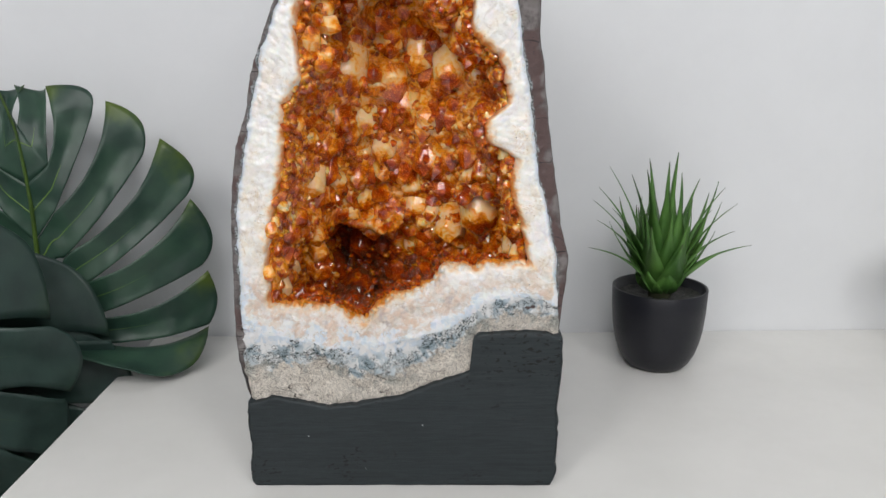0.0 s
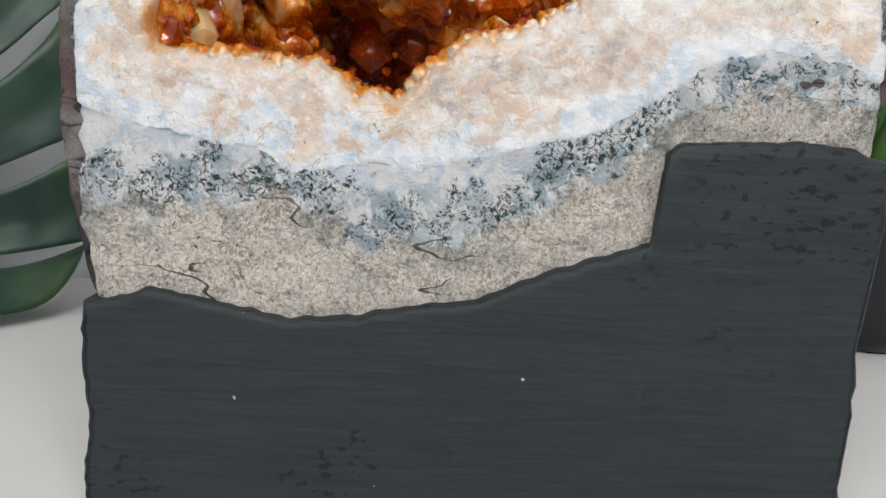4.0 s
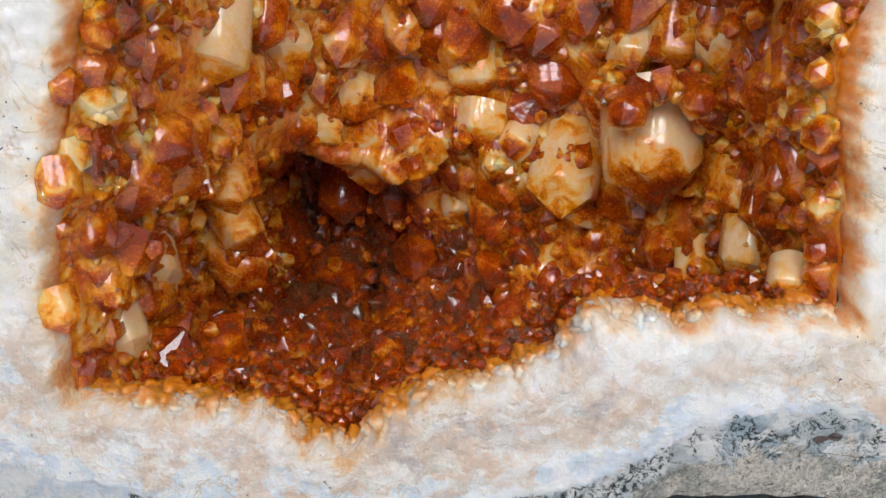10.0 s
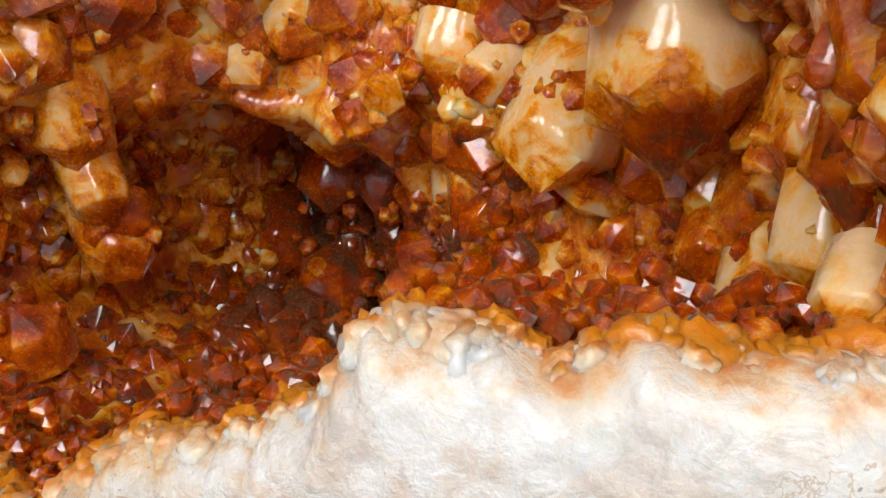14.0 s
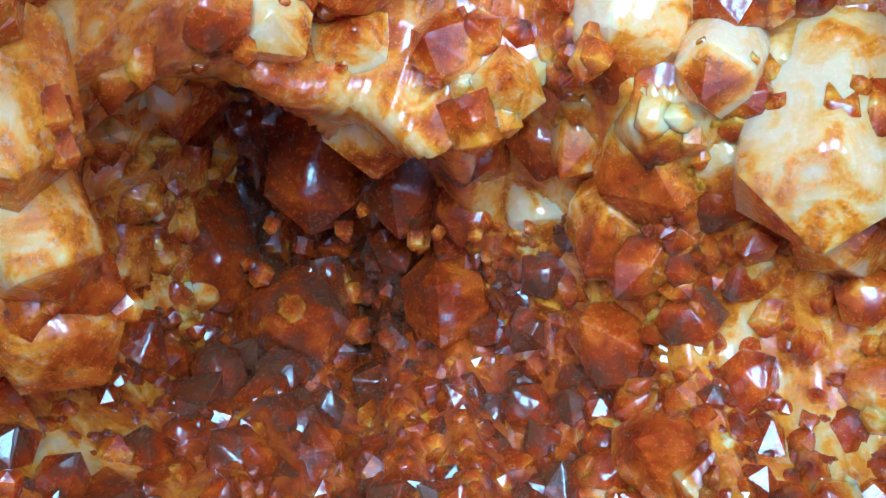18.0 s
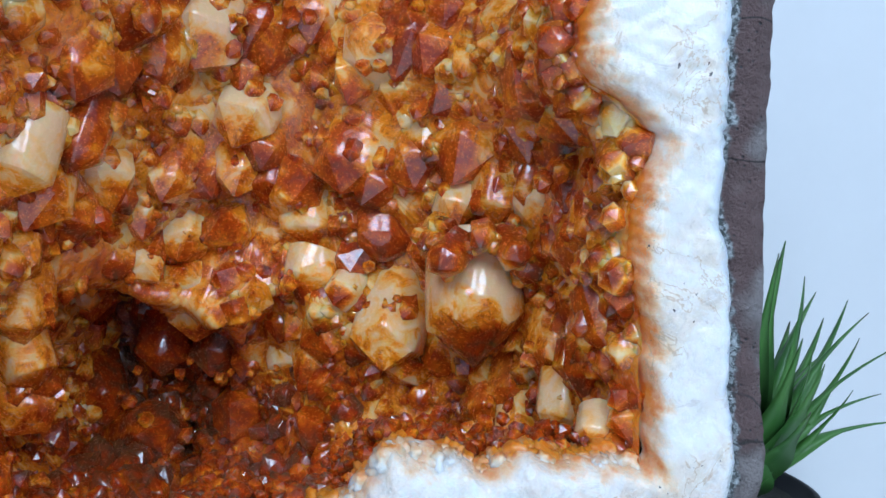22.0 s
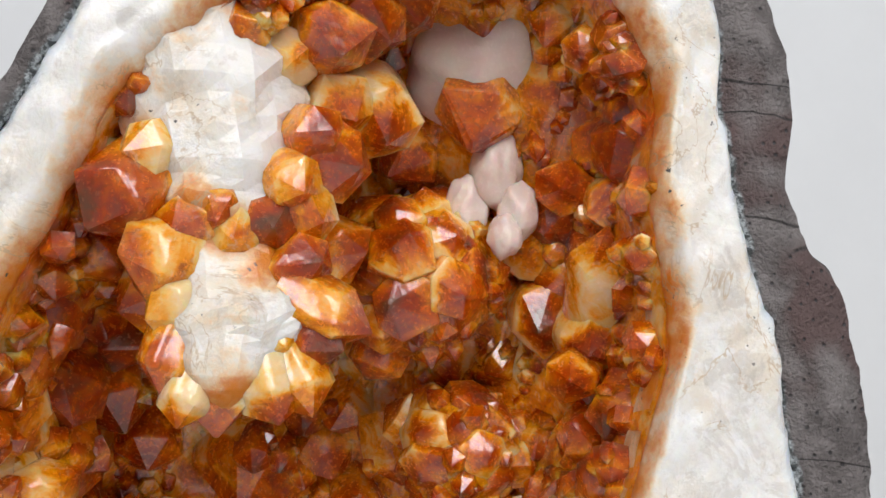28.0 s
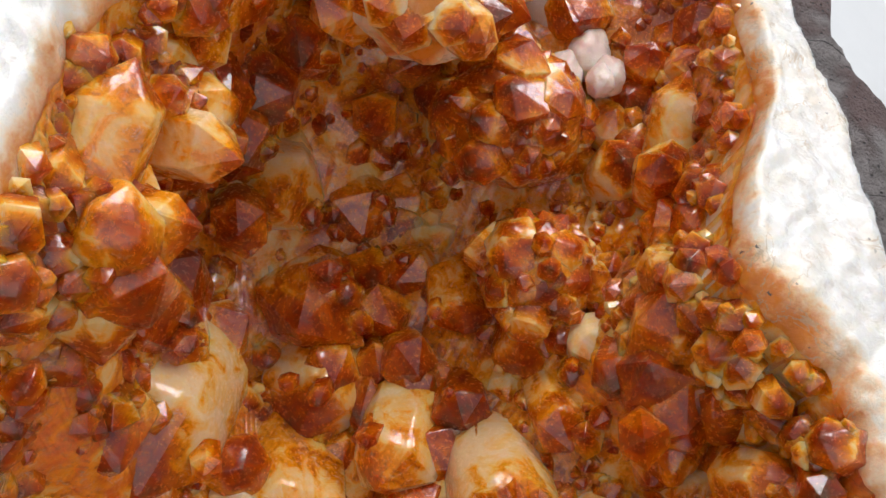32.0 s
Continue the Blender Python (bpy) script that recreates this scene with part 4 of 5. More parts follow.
# smoky points inside the hollow, their brown deepened to stand for its shade
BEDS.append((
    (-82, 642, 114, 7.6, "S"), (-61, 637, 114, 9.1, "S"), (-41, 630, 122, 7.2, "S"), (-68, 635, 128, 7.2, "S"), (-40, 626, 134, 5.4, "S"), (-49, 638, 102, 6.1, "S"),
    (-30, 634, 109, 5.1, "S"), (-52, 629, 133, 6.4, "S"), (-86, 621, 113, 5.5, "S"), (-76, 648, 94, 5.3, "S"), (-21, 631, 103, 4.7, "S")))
# the bed over the ledge
BEDS.append((
    (-78, 584, 195, 9.4, "P"), (-63, 600, 199, 7.1, "A"), (-46, 605, 204, 6.6, "P"), (-49, 609, 189, 7.1, "A"), (-14, 596, 210, 9.6, "A"), (-24, 603, 187, 7.5, "C"),
    (-59, 610, 180, 8.0, "P"), (-6, 592, 206, 6.6, "D"), (5, 584, 213, 7.9, "A"), (17, 579, 205, 6.4, "P"), (27, 572, 203, 7.6, "A"), (35, 561, 204, 7.1, "P"),
    (39, 549, 214, 7.6, "C"), (14, 587, 189, 6.4, "A"), (-7, 595, 187, 5.8, "D"), (40, 561, 193, 4.8, "D"), (42, 546, 198, 5.2, "A"), (42, 535, 201, 5.9, "A"),
    (46, 554, 182, 5.5, "A")))
BEDS.append((
    (51, 544, 174, 7.4, "D"), (44, 558, 166, 8.0, "A"), (41, 568, 147, 6.5, "P"), (35, 574, 147, 5.7, "A"), (46, 550, 157, 6.0, "P"), (-36, 605, 199, 6.6, "D"),
    (-40, 604, 212, 6.9, "A"), (-69, 600, 185, 6.8, "A")))
# the middle of the bed
BEDS.append((
    (-72, 579, 241, 10.4, "D"), (-58, 594, 240, 9.9, "C"), (-74, 579, 223, 11.4, "A"), (-80, 567, 228, 7.1, "A"), (-44, 602, 223, 8.3, "P"), (-40, 598, 240, 10.3, "A"),
    (-3, 582, 243, 8.7, "D"), (5, 577, 245, 6.9, "A"), (-12, 586, 248, 8.5, "P"), (9, 577, 229, 7.7, "A"), (20, 566, 238, 8.3, "P"), (29, 551, 256, 7.9, "P"),
    (29, 539, 239, 6.6, "A"), (34, 551, 271, 6.8, "D"), (39, 534, 269, 6.6, "A"), (-25, 602, 205, 7.7, "A"), (16, 577, 216, 10.1, "A"), (31, 564, 222, 7.4, "A"),
    (38, 552, 224, 6.2, "D")))
BEDS.append((
    (46, 531, 194, 5.8, "A"), (-83, 580, 186, 8.0, "D"), (-28, 596, 247, 8.1, "A"), (20, 564, 252, 7.3, "A")))
# the upper bed
BEDS.append((
    (-69, 567, 305, 9.1, "A"), (-44, 586, 316, 11.5, "A"), (-60, 581, 303, 7.0, "C"), (-66, 570, 288, 6.5, "P"), (-41, 591, 293, 11.0, "C"), (-28, 591, 297, 6.5, "A"),
    (-65, 574, 269, 14.3, "C"), (-17, 585, 285, 8.3, "P"), (-34, 594, 270, 12.5, "A"), (-48, 591, 266, 7.3, "P"), (-18, 581, 307, 6.0, "D"), (-7, 577, 297, 5.4, "D"),
    (2, 567, 308, 7.3, "A"), (13, 554, 305, 5.7, "P"), (22, 561, 290, 6.7, "A"), (10, 566, 296, 5.5, "A"), (38, 533, 277, 5.8, "A"), (41, 520, 265, 6.4, "P"),
    (-4, 580, 262, 6.0, "A")))
BEDS.append((
    (-27, 584, 318, 7.0, "A"), (-13, 575, 319, 6.2, "A"), (21, 565, 274, 5.8, "P")))
# lumps under the vault
BEDS.append((
    (-80, 538, 327, 8.0, "A"), (-73, 545, 318, 8.0, "A"), (-82, 536, 312, 7.0, "C"), (-72, 541, 333, 6.9, "D"), (-67, 556, 330, 7.3, "D"), (-56, 571, 336, 9.4, "P"), (-77, 529, 332, 6.7, "P"), (-71, 559, 290, 8.4, "A"),
    (-65, 552, 341, 6.0, "D"), (-26, 581, 327, 7.8, "A"), (-38, 579, 339, 7.9, "A"), (-62, 547, 353, 7.3, "D"), (-26, 587, 305, 6.4, "A"), (-63, 570, 322, 5.7, "D")))


def bed_points():
    for bed in BEDS:
        for x, y, z, r, kind in bed:
            at, r = np.array((x, y, z)) / 1000, r / 1000
            n = Vector(LINE_N[np.argmin(((LINE_P - at) ** 2).sum(1))])
            ax = n * 0.35 + Vector((0, -0.32, -0.72)) + Vector((rc.gauss(0, 0.16), rc.gauss(0, 0.12), rc.gauss(0, 0.14)))
            if n.z > 0.35:
                ax = n + Vector((0, -0.35, 0.15))
            ax.normalize()
            at = at - np.array(n) * r * 0.35
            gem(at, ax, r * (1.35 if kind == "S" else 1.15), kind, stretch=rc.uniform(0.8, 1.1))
            # smaller points grown on its flanks
            for _ in range(7 if r > 0.0075 else 3):
                side = Vector((rc.gauss(0, 1), rc.gauss(0, 0.4), rc.gauss(0, 1)))
                side = (side - ax * side.dot(ax)).normalized()
                small = r * rc.uniform(0.20, 0.42)
                fine_crystal(tuple(Vector(at) + side * r * rc.uniform(0.85, 1.05) + ax * r * rc.uniform(-0.4, 0.25)), (ax + side * 0.25).normalized(), small, 0.8, 3 if kind == "S" else 0)


bed_points()
# stalactite of pale quartz with amber points hanging from the vault
def hanging_mass():
    """A knobbly tapering column of fused quartz, hung from the rim."""
    spine = ((-0.058, 0.534, 0.404, 0.022), (-0.052, 0.529, 0.385, 0.0190), (-0.048, 0.526, 0.371, 0.0155), (-0.0455, 0.525, 0.361, 0.0125), (-0.0425, 0.521, 0.351, 0.0140), (-0.0430, 0.518, 0.343, 0.0110), (-0.0440, 0.515, 0.336, 0.0060))
    rows, cols, verts, edge = 34, 30, [], []
    for i in range(rows):
        u = i / (rows - 1) * (len(spine) - 1)
        a = min(int(u), len(spine) - 2)
        x, y, z, r = (np.array(spine[a]) * (1 - (u - a)) + np.array(spine[a + 1]) * (u - a))
        if i > rows - 5:
            r *= math.sqrt(max(0.0, 1 - ((i - rows + 5) / 4.0) ** 2))
        for c in range(cols):
            t = 2 * math.pi * c / cols
            d = Vector((math.cos(t), math.sin(t), 0))
            p = Vector((x, y, z)) + d * r
            cell = noise.voronoi(p * 95)[0]
            k = 1 + 0.22 * (cell[1] - cell[0]) - 0.10 + 0.10 * noise.noise(p * 210)
            verts.append((x + d.x * r * k, y + d.y * r * k, z + 0.002 * noise.noise(p * 150)))
            edge.append(np.interp(z, (0.338, 0.346, 0.354, 0.361, 0.366, 0.374), (-2.0, 7.0, 5.0, -1.0, 2.0, 8.0)) + 6.0 * noise.noise(p * 120))
    me = mesh_from("stalactite", verts, strip_faces(rows, cols, True, True), QUARTZ, False, edge=edge, outer=[20.0] * len(verts))
    part("stalactite", me, geode, "pale hanging quartz mass set with amber points")
    for x, y, z, r in spine:
        TAKEN.append((x, y, z, r))


hanging_mass()
# place and radius in millimetres, the way it leans, its kind and form
LOBE = (((-61, 516, 368), (-0.45, -0.6, -0.65), 6.4, "D", 2), ((-57, 513, 357.5), (-0.7, -0.6, -0.25), 5.8, "A", 3), ((-33, 514, 358), (0.45, -0.7, 0.1), 5.2, "A", 1), ((-29, 514, 351), (0.88, -0.3, -0.38), 5.2, "A", 5),
                                ((-29.5, 512, 346.5), (0.6, -0.65, -0.35), 4.0, "D", 1), ((-45, 515, 340.5), (-0.10, -0.25, -0.96), 6.6, "C", 5), ((-33.5, 514, 341), (0.5, -0.4, -0.75), 4.8, "A", 2), ((-52.5, 514, 342), (-0.25, -0.35, -0.88), 5.0, "A", 0))
FOOT = (((-54, 512, 350), (-0.6, -0.7, -0.35), 4.4, "P", 6), ((-37.5, 512, 339.5), (0.2, -0.45, -0.85), 4.6, "C", 5), ((-49, 512.5, 338.5), (-0.15, -0.45, -0.85), 4.2, "C", 2), ((-45, 514, 362), (0.0, -0.95, -0.2), 4.6, "P", 3),
                                ((-38.5, 513, 363), (0.3, -0.85, -0.4), 4.6, "A", 4), ((-52, 513, 363), (-0.3, -0.85, -0.4), 4.6, "A", 6), ((-47, 513, 365), (0.1, -0.85, -0.5), 4.0, "A", 1), ((-57, 515, 375), (-0.5, -0.8, -0.3), 4.4, "P", 2),
                                ((-36, 515, 371), (0.5, -0.8, -0.3), 4.6, "P", 0), ((-36, 511, 346), (0.4, -0.85, -0.3), 3.8, "P", 4))
for at, lean, r, kind, form in LOBE + FOOT:
    place, r = Vector(at) / 1000, r / 1000
    gem(place, lean, r, kind, form)
# amber points down the flank of the hanging mass and along the vault
for at, lean, r, kind in (((-28, 517, 374), (0.5, -0.75, -0.45), 6.2, "A"), ((-33, 517, 379), (0.4, -0.8, -0.2), 5.0, "A"), ((-33, 516, 367), (0.5, -0.75, -0.2), 5.6, "P"), ((-21, 530, 385), (0.35, -0.7, -0.6), 7.5, "C"),
                          ((-32, 522, 397), (0.3, -0.75, -0.55), 7.0, "A"), ((-24, 524, 400), (0.3, -0.7, -0.6), 7.0, "D"), ((-38, 518, 392), (0.2, -0.9, -0.2), 5.5, "P"), ((-18, 530, 407), (0.2, -0.7, -0.6), 7.0, "A"),
                          ((-30, 528, 388), (0.4, -0.8, -0.3), 6.5, "P"), ((-27, 531, 362), (0.7, -0.5, -0.3), 6.0, "A"), ((-60, 528, 352), (-0.6, -0.5, -0.4), 6.0, "A")):
    gem(Vector(at) / 1000, lean, r / 1000, kind)
# lumps on the left wall, close under the stalactite
rosette((-0.083, 0.536, 0.316), 0.0100, 9, 0.0060, 6.6, tip=0.3)
rosette((-0.083, 0.534, 0.289), 0.0105, 9, 0.0072, 7.4, tip=0.3)
# pale blades and points on the right side under the vault
gem((0.0215, 0.537, 0.356), (-0.15, -0.60, 0.75), 0.0060, "P", 2, 1.7, None, "pale yellow quartz blade")
for at, lean, r, kind in (((13, 543, 352), (-0.2, -0.8, -0.2), 7.5, "C"), ((20, 537, 348), (-0.1, -0.8, -0.3), 6.0, "C"), ((14, 536, 378), (-0.3, -0.8, -0.2), 5.5, "D"), ((19, 532, 386), (-0.3, -0.85, 0.0), 5.5, "A"), ((12, 540, 402), (-0.3, -0.7, -0.5), 7.0, "D"),
                          ((21, 528, 374), (-0.2, -0.9, -0.2), 5.0, "A"), ((10, 546, 366), (-0.3, -0.8, -0.2), 6.0, "P"), ((3, 553, 360), (-0.1, -0.9, -0.2), 6.0, "P"), ((16, 534, 342), (-0.4, -0.8, -0.2), 5.0, "A"), ((20, 530, 397), (-0.4, -0.8, 0.1), 5.0, "A")):
    gem(Vector(at) / 1000, lean, r / 1000, kind)
# points in the corner where the lip meets the right wall
for at, r, kind in (((53, 517, 164), 5.0, "A"), ((51.5, 520, 157), 5.0, "D"), ((55, 516, 171), 4.4, "A"), ((53, 518, 180), 4.6, "A"), ((48, 524, 160), 4.6, "P")):
    gem(Vector(at) / 1000, (-0.35, -0.7, -0.5), r / 1000, kind)
# pinkish knobs of quartz standing on the lip
for x, y, z, r in ((0.009, 0.516, 0.1525, 0.0070), (0.026, 0.517, 0.1525, 0.0058), (0.041, 0.516, 0.1545, 0.0055)):
    core((x, y, z), r, x * 700, QUARTZ, "quartz_knob", "stained translucent quartz knob on the lip", (1.1, 0.8, 0.85), facets=0.10, edge=1.5)
# stained botryoidal crust along the broken lip
def lip_crust():
    verts, faces, edge = [], [], []
    rl = random.Random(41)
    bm = bmesh.new()
    bmesh.ops.create_icosphere(bm, subdivisions=3, radius=1)
    ball = [v.co.copy() for v in bm.verts]
    tris = [tuple(v.index for v in f.verts) for f in bm.faces]
    bm.free()
    x, z = xz(R_CAV)
    for i in range(0, NA, 3):
        if z[i] > 0.166 or x[i] < -0.108 or x[i] > 0.052:
            continue
        out = Vector((x[i] - CX, 0, z[i] - CZ)).normalized()
        for _ in range(2):
            r = rl.uniform(0.0016, 0.0042)
            deep = rl.uniform(0.0, 0.55)
            c = Vector((x[i], 0, z[i])) + out * (0.5 * r + rl.uniform(0.0, 0.0015))
            c.y = FRONT + 0.0055 + 0.010 * deep
            n0, seed = len(verts), rl.uniform(0, 90)
            for v in ball:
                k = 1 + 0.38 * noise.noise(v * 1.7 + Vector((seed, 0, 0))) + 0.12 * noise.noise(v * 5 + Vector((seed, 0, 0))) - 0.34 * (noise.voronoi(v * 2.2 + Vector((0, seed, 0)))[0][0] - 0.3)
                verts.append(c + v * r * k)
                edge.append(4.5 - 11.0 * deep - 4.5 * v.z + rl.uniform(-0.5, 0.5))
            faces += [tuple(a + n0 for a in t) for t in tris]
    me = mesh_from("lip_crust", verts, faces, QUARTZ, edge=edge, outer=[30.0] * len(verts), low=[0.0] * len(verts))
    tagged(part("lip_crust", me, geode, "stained translucent quartz crust along the broken lip"), kind="stuff")


lip_crust()
# calcite
for x, y, z, r, q in ((0.002, 0.543, 0.382, 0.0050, (1, 1, 1.7)), (-0.003, 0.545, 0.374, 0.0044, (1, 1, 1.6)), (0.006, 0.540, 0.373, 0.0040, (1, 1, 1.5)), (0.003, 0.538, 0.368, 0.0034, (1, 1, 1.3)),
                      (0.001, 0.550, 0.405, 0.0165, (1.2, 1, 0.95)), (-0.004, 0.556, 0.396, 0.009, (1, 1, 1)), (0.006, 0.560, 0.418, 0.012, (1, 1, 1))):
    core((x, y, z), r, x * 900, CALCITE, "calcite_lump", "smooth pinkish white calcite lump", q)


def scatter():
    """Points over the crust of the cavity: large ones as parts, small ones joined."""
    p = CAV
    du = np.roll(p, -1, 1) - np.roll(p, 1, 1)
    dv = np.gradient(p, axis=0)
    nrm = np.cross(du, dv)
    nrm /= np.linalg.norm(nrm, axis=-1, keepdims=True) + 1e-12
    nrm *= -np.sign(nrm[..., 1].mean())
    area = np.linalg.norm(np.cross(du, dv), axis=-1)
    area[-3:] *= 0.6
    area[:1] *= 0.3
    area *= np.where((CAV_S < 0.016) & (p[..., 2] < 0.165), 2.5, 1.0)
    cum = np.cumsum(area.ravel())
    cum /= cum[-1]
    rg = np.random.RandomState(3)
    spots = np.array(TAKEN)
    flat_p, flat_n, flat_s = p.reshape(-1, 3), nrm.reshape(-1, 3), CAV_S.ravel()
    left = 300 - len([o for o in geode.children if o.name.split(".")[0] == "crystal"])
    for want, lo, hi, gap, big in ((left, 0.0085, 0.0150, 0.62, True), (340, 0.0062, 0.0105, 0.52, False), (800, 0.0034, 0.0058, 0.52, False), (1500, 0.0014, 0.0030, 0.50, False)):
        made = 0
        for idx in np.searchsorted(cum, rg.rand(want * 14)):
            if made >= want:
                break
            if hi < 0.006 and big is False and flat_s[idx] > 0.02 and rg.rand() < (0.45 if hi > 0.004 else 0.75):
                continue
            q, n = flat_p[idx], flat_n[idx]
            if flat_s[idx] < (0.007 if q[2] < 0.17 else 0.0025) and q[1] < FRONT + 0.014 or hi < 0.011 and q[1] > 0.595 and abs(q[2] - 0.157 + 0.28 * (q[0] + 0.056)) < 0.009 and -0.086 < q[0] < -0.02:
                continue
            u = rg.rand()
            r = lo + (hi - lo) * u ** 1.4
            lip = np.interp(q[0], [p[0] / 1000 for p in LIP[::-1]], [p[1] / 1000 for p in LIP[::-1]])
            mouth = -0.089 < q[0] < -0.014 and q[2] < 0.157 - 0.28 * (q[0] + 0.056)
            # points in the hollow get the smoky tint, shade included in their colour
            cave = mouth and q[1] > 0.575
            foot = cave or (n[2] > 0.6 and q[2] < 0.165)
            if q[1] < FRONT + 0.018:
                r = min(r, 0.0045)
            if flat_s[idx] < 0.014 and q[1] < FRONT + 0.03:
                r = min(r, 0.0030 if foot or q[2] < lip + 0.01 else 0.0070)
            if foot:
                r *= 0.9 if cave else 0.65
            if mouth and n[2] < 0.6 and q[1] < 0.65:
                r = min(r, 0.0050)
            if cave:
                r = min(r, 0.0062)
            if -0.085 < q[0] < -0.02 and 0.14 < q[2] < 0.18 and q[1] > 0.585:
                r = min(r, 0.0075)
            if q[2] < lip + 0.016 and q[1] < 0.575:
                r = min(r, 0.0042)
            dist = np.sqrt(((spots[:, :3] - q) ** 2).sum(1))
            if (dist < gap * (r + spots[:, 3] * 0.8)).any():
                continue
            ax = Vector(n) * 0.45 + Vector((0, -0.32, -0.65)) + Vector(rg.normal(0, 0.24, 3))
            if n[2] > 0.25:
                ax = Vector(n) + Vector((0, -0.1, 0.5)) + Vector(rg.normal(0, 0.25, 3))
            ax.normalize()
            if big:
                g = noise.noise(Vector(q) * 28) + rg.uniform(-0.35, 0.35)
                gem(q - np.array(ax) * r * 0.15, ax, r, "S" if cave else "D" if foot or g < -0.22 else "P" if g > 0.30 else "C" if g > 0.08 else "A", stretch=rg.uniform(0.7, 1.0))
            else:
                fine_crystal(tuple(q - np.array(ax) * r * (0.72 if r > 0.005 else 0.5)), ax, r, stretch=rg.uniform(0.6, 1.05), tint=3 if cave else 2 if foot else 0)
            spots = np.vstack([spots, [*q, r]])
            made += 1


scatter()


def rim_points():
    """Stained points along the inner edge of the rim, small ones where its foot is broken."""
    x, z = xz(R_CAV)
    for i in range(0, NA, 2):
        out = Vector((CX - x[i], 0, CZ - z[i])).normalized()
        low = z[i] < 0.168
        if not low and rc.random() < 0.25:
            continue
        for _ in range(3 if low else 1):
            k = rc.uniform(-0.001, 0.002) if low else rc.uniform(-0.0005, 0.004)
            at = (x[i] + out.x * k, FRONT + (0.011 + rc.uniform(-0.002, 0.016) if low else rc.uniform(0.006, 0.018)), z[i] + out.z * k - 0.001)
            lean = Vector((rc.gauss(0, .3), -0.15 if low else -0.55, rc.gauss(0, .3)))
            fine_crystal(at, (out + lean).normalized(), rc.uniform(0.0011, 0.0026) if low else rc.uniform(0.0018, 0.0048), 0.6, tint=2 if low else 0)


rim_points()
druse = mesh_from("crystal_druse", np.concatenate(DRUSE_V), DRUSE_F, CITRINE, False, tip=np.concatenate(DRUSE_T))
druse.polygons.foreach_set("use_smooth", np.array(DRUSE_S))
tagged(part("crystal_druse", druse, geode, "countless small amber crystal points"), kind="stuff")


# ---- potted succulent ----
def lathe(name, profile, material, at, sides=64):
    verts = [(at[0] + r * math.cos(2 * math.pi * s / sides), at[1] + r * math.sin(2 * math.pi * s / sides), at[2] + z) for r, z in profile for s in range(sides)]
    return mesh_from(name, verts, strip_faces(len(profile), sides, True), material)


def blade_mesh(root, tip, bend, width, fold=0.25):
    a, b = Vector(root), Vector(tip)
    mid = (a + b) / 2 + Vector(bend)
    n, verts, tips = 14, [], []
    for i in range(n + 1):
        t = i / n
        p = (1 - t) ** 2 * a + 2 * t * (1 - t) * mid + t * t * b
        d = (2 * (1 - t) * (mid - a) + 2 * t * (b - mid)).normalized()
        out = Vector((p.x - a.x + (b.x - a.x) * 0.3, p.y - a.y + (b.y - a.y) * 0.3, 0))
        side = d.cross(out if out.length > 1e-4 else Vector((0, 1, 0))).normalized()
        up = side.cross(d).normalized()
        w = width * (0.55 + 0.75 * math.sin(math.pi * min(t * 1.45 + 0.08, 1))) * max(0.05, (1 - t) ** 0.7) * 0.88
        th = 0.0009 * (1 - t * 0.8)
        verts += [p - side * w + up * fold * w, p + up * -th, p + side * w + up * fold * w, p + up * (th + fold * w * 0.15)]
        tips += [t] * 4
    faces = strip_faces(n + 1, 4, True) + [(3, 2, 1, 0), tuple(range(4 * n, 4 * n + 4))]
    return mesh_from("blade", verts, faces, BLADE, tip=tips)


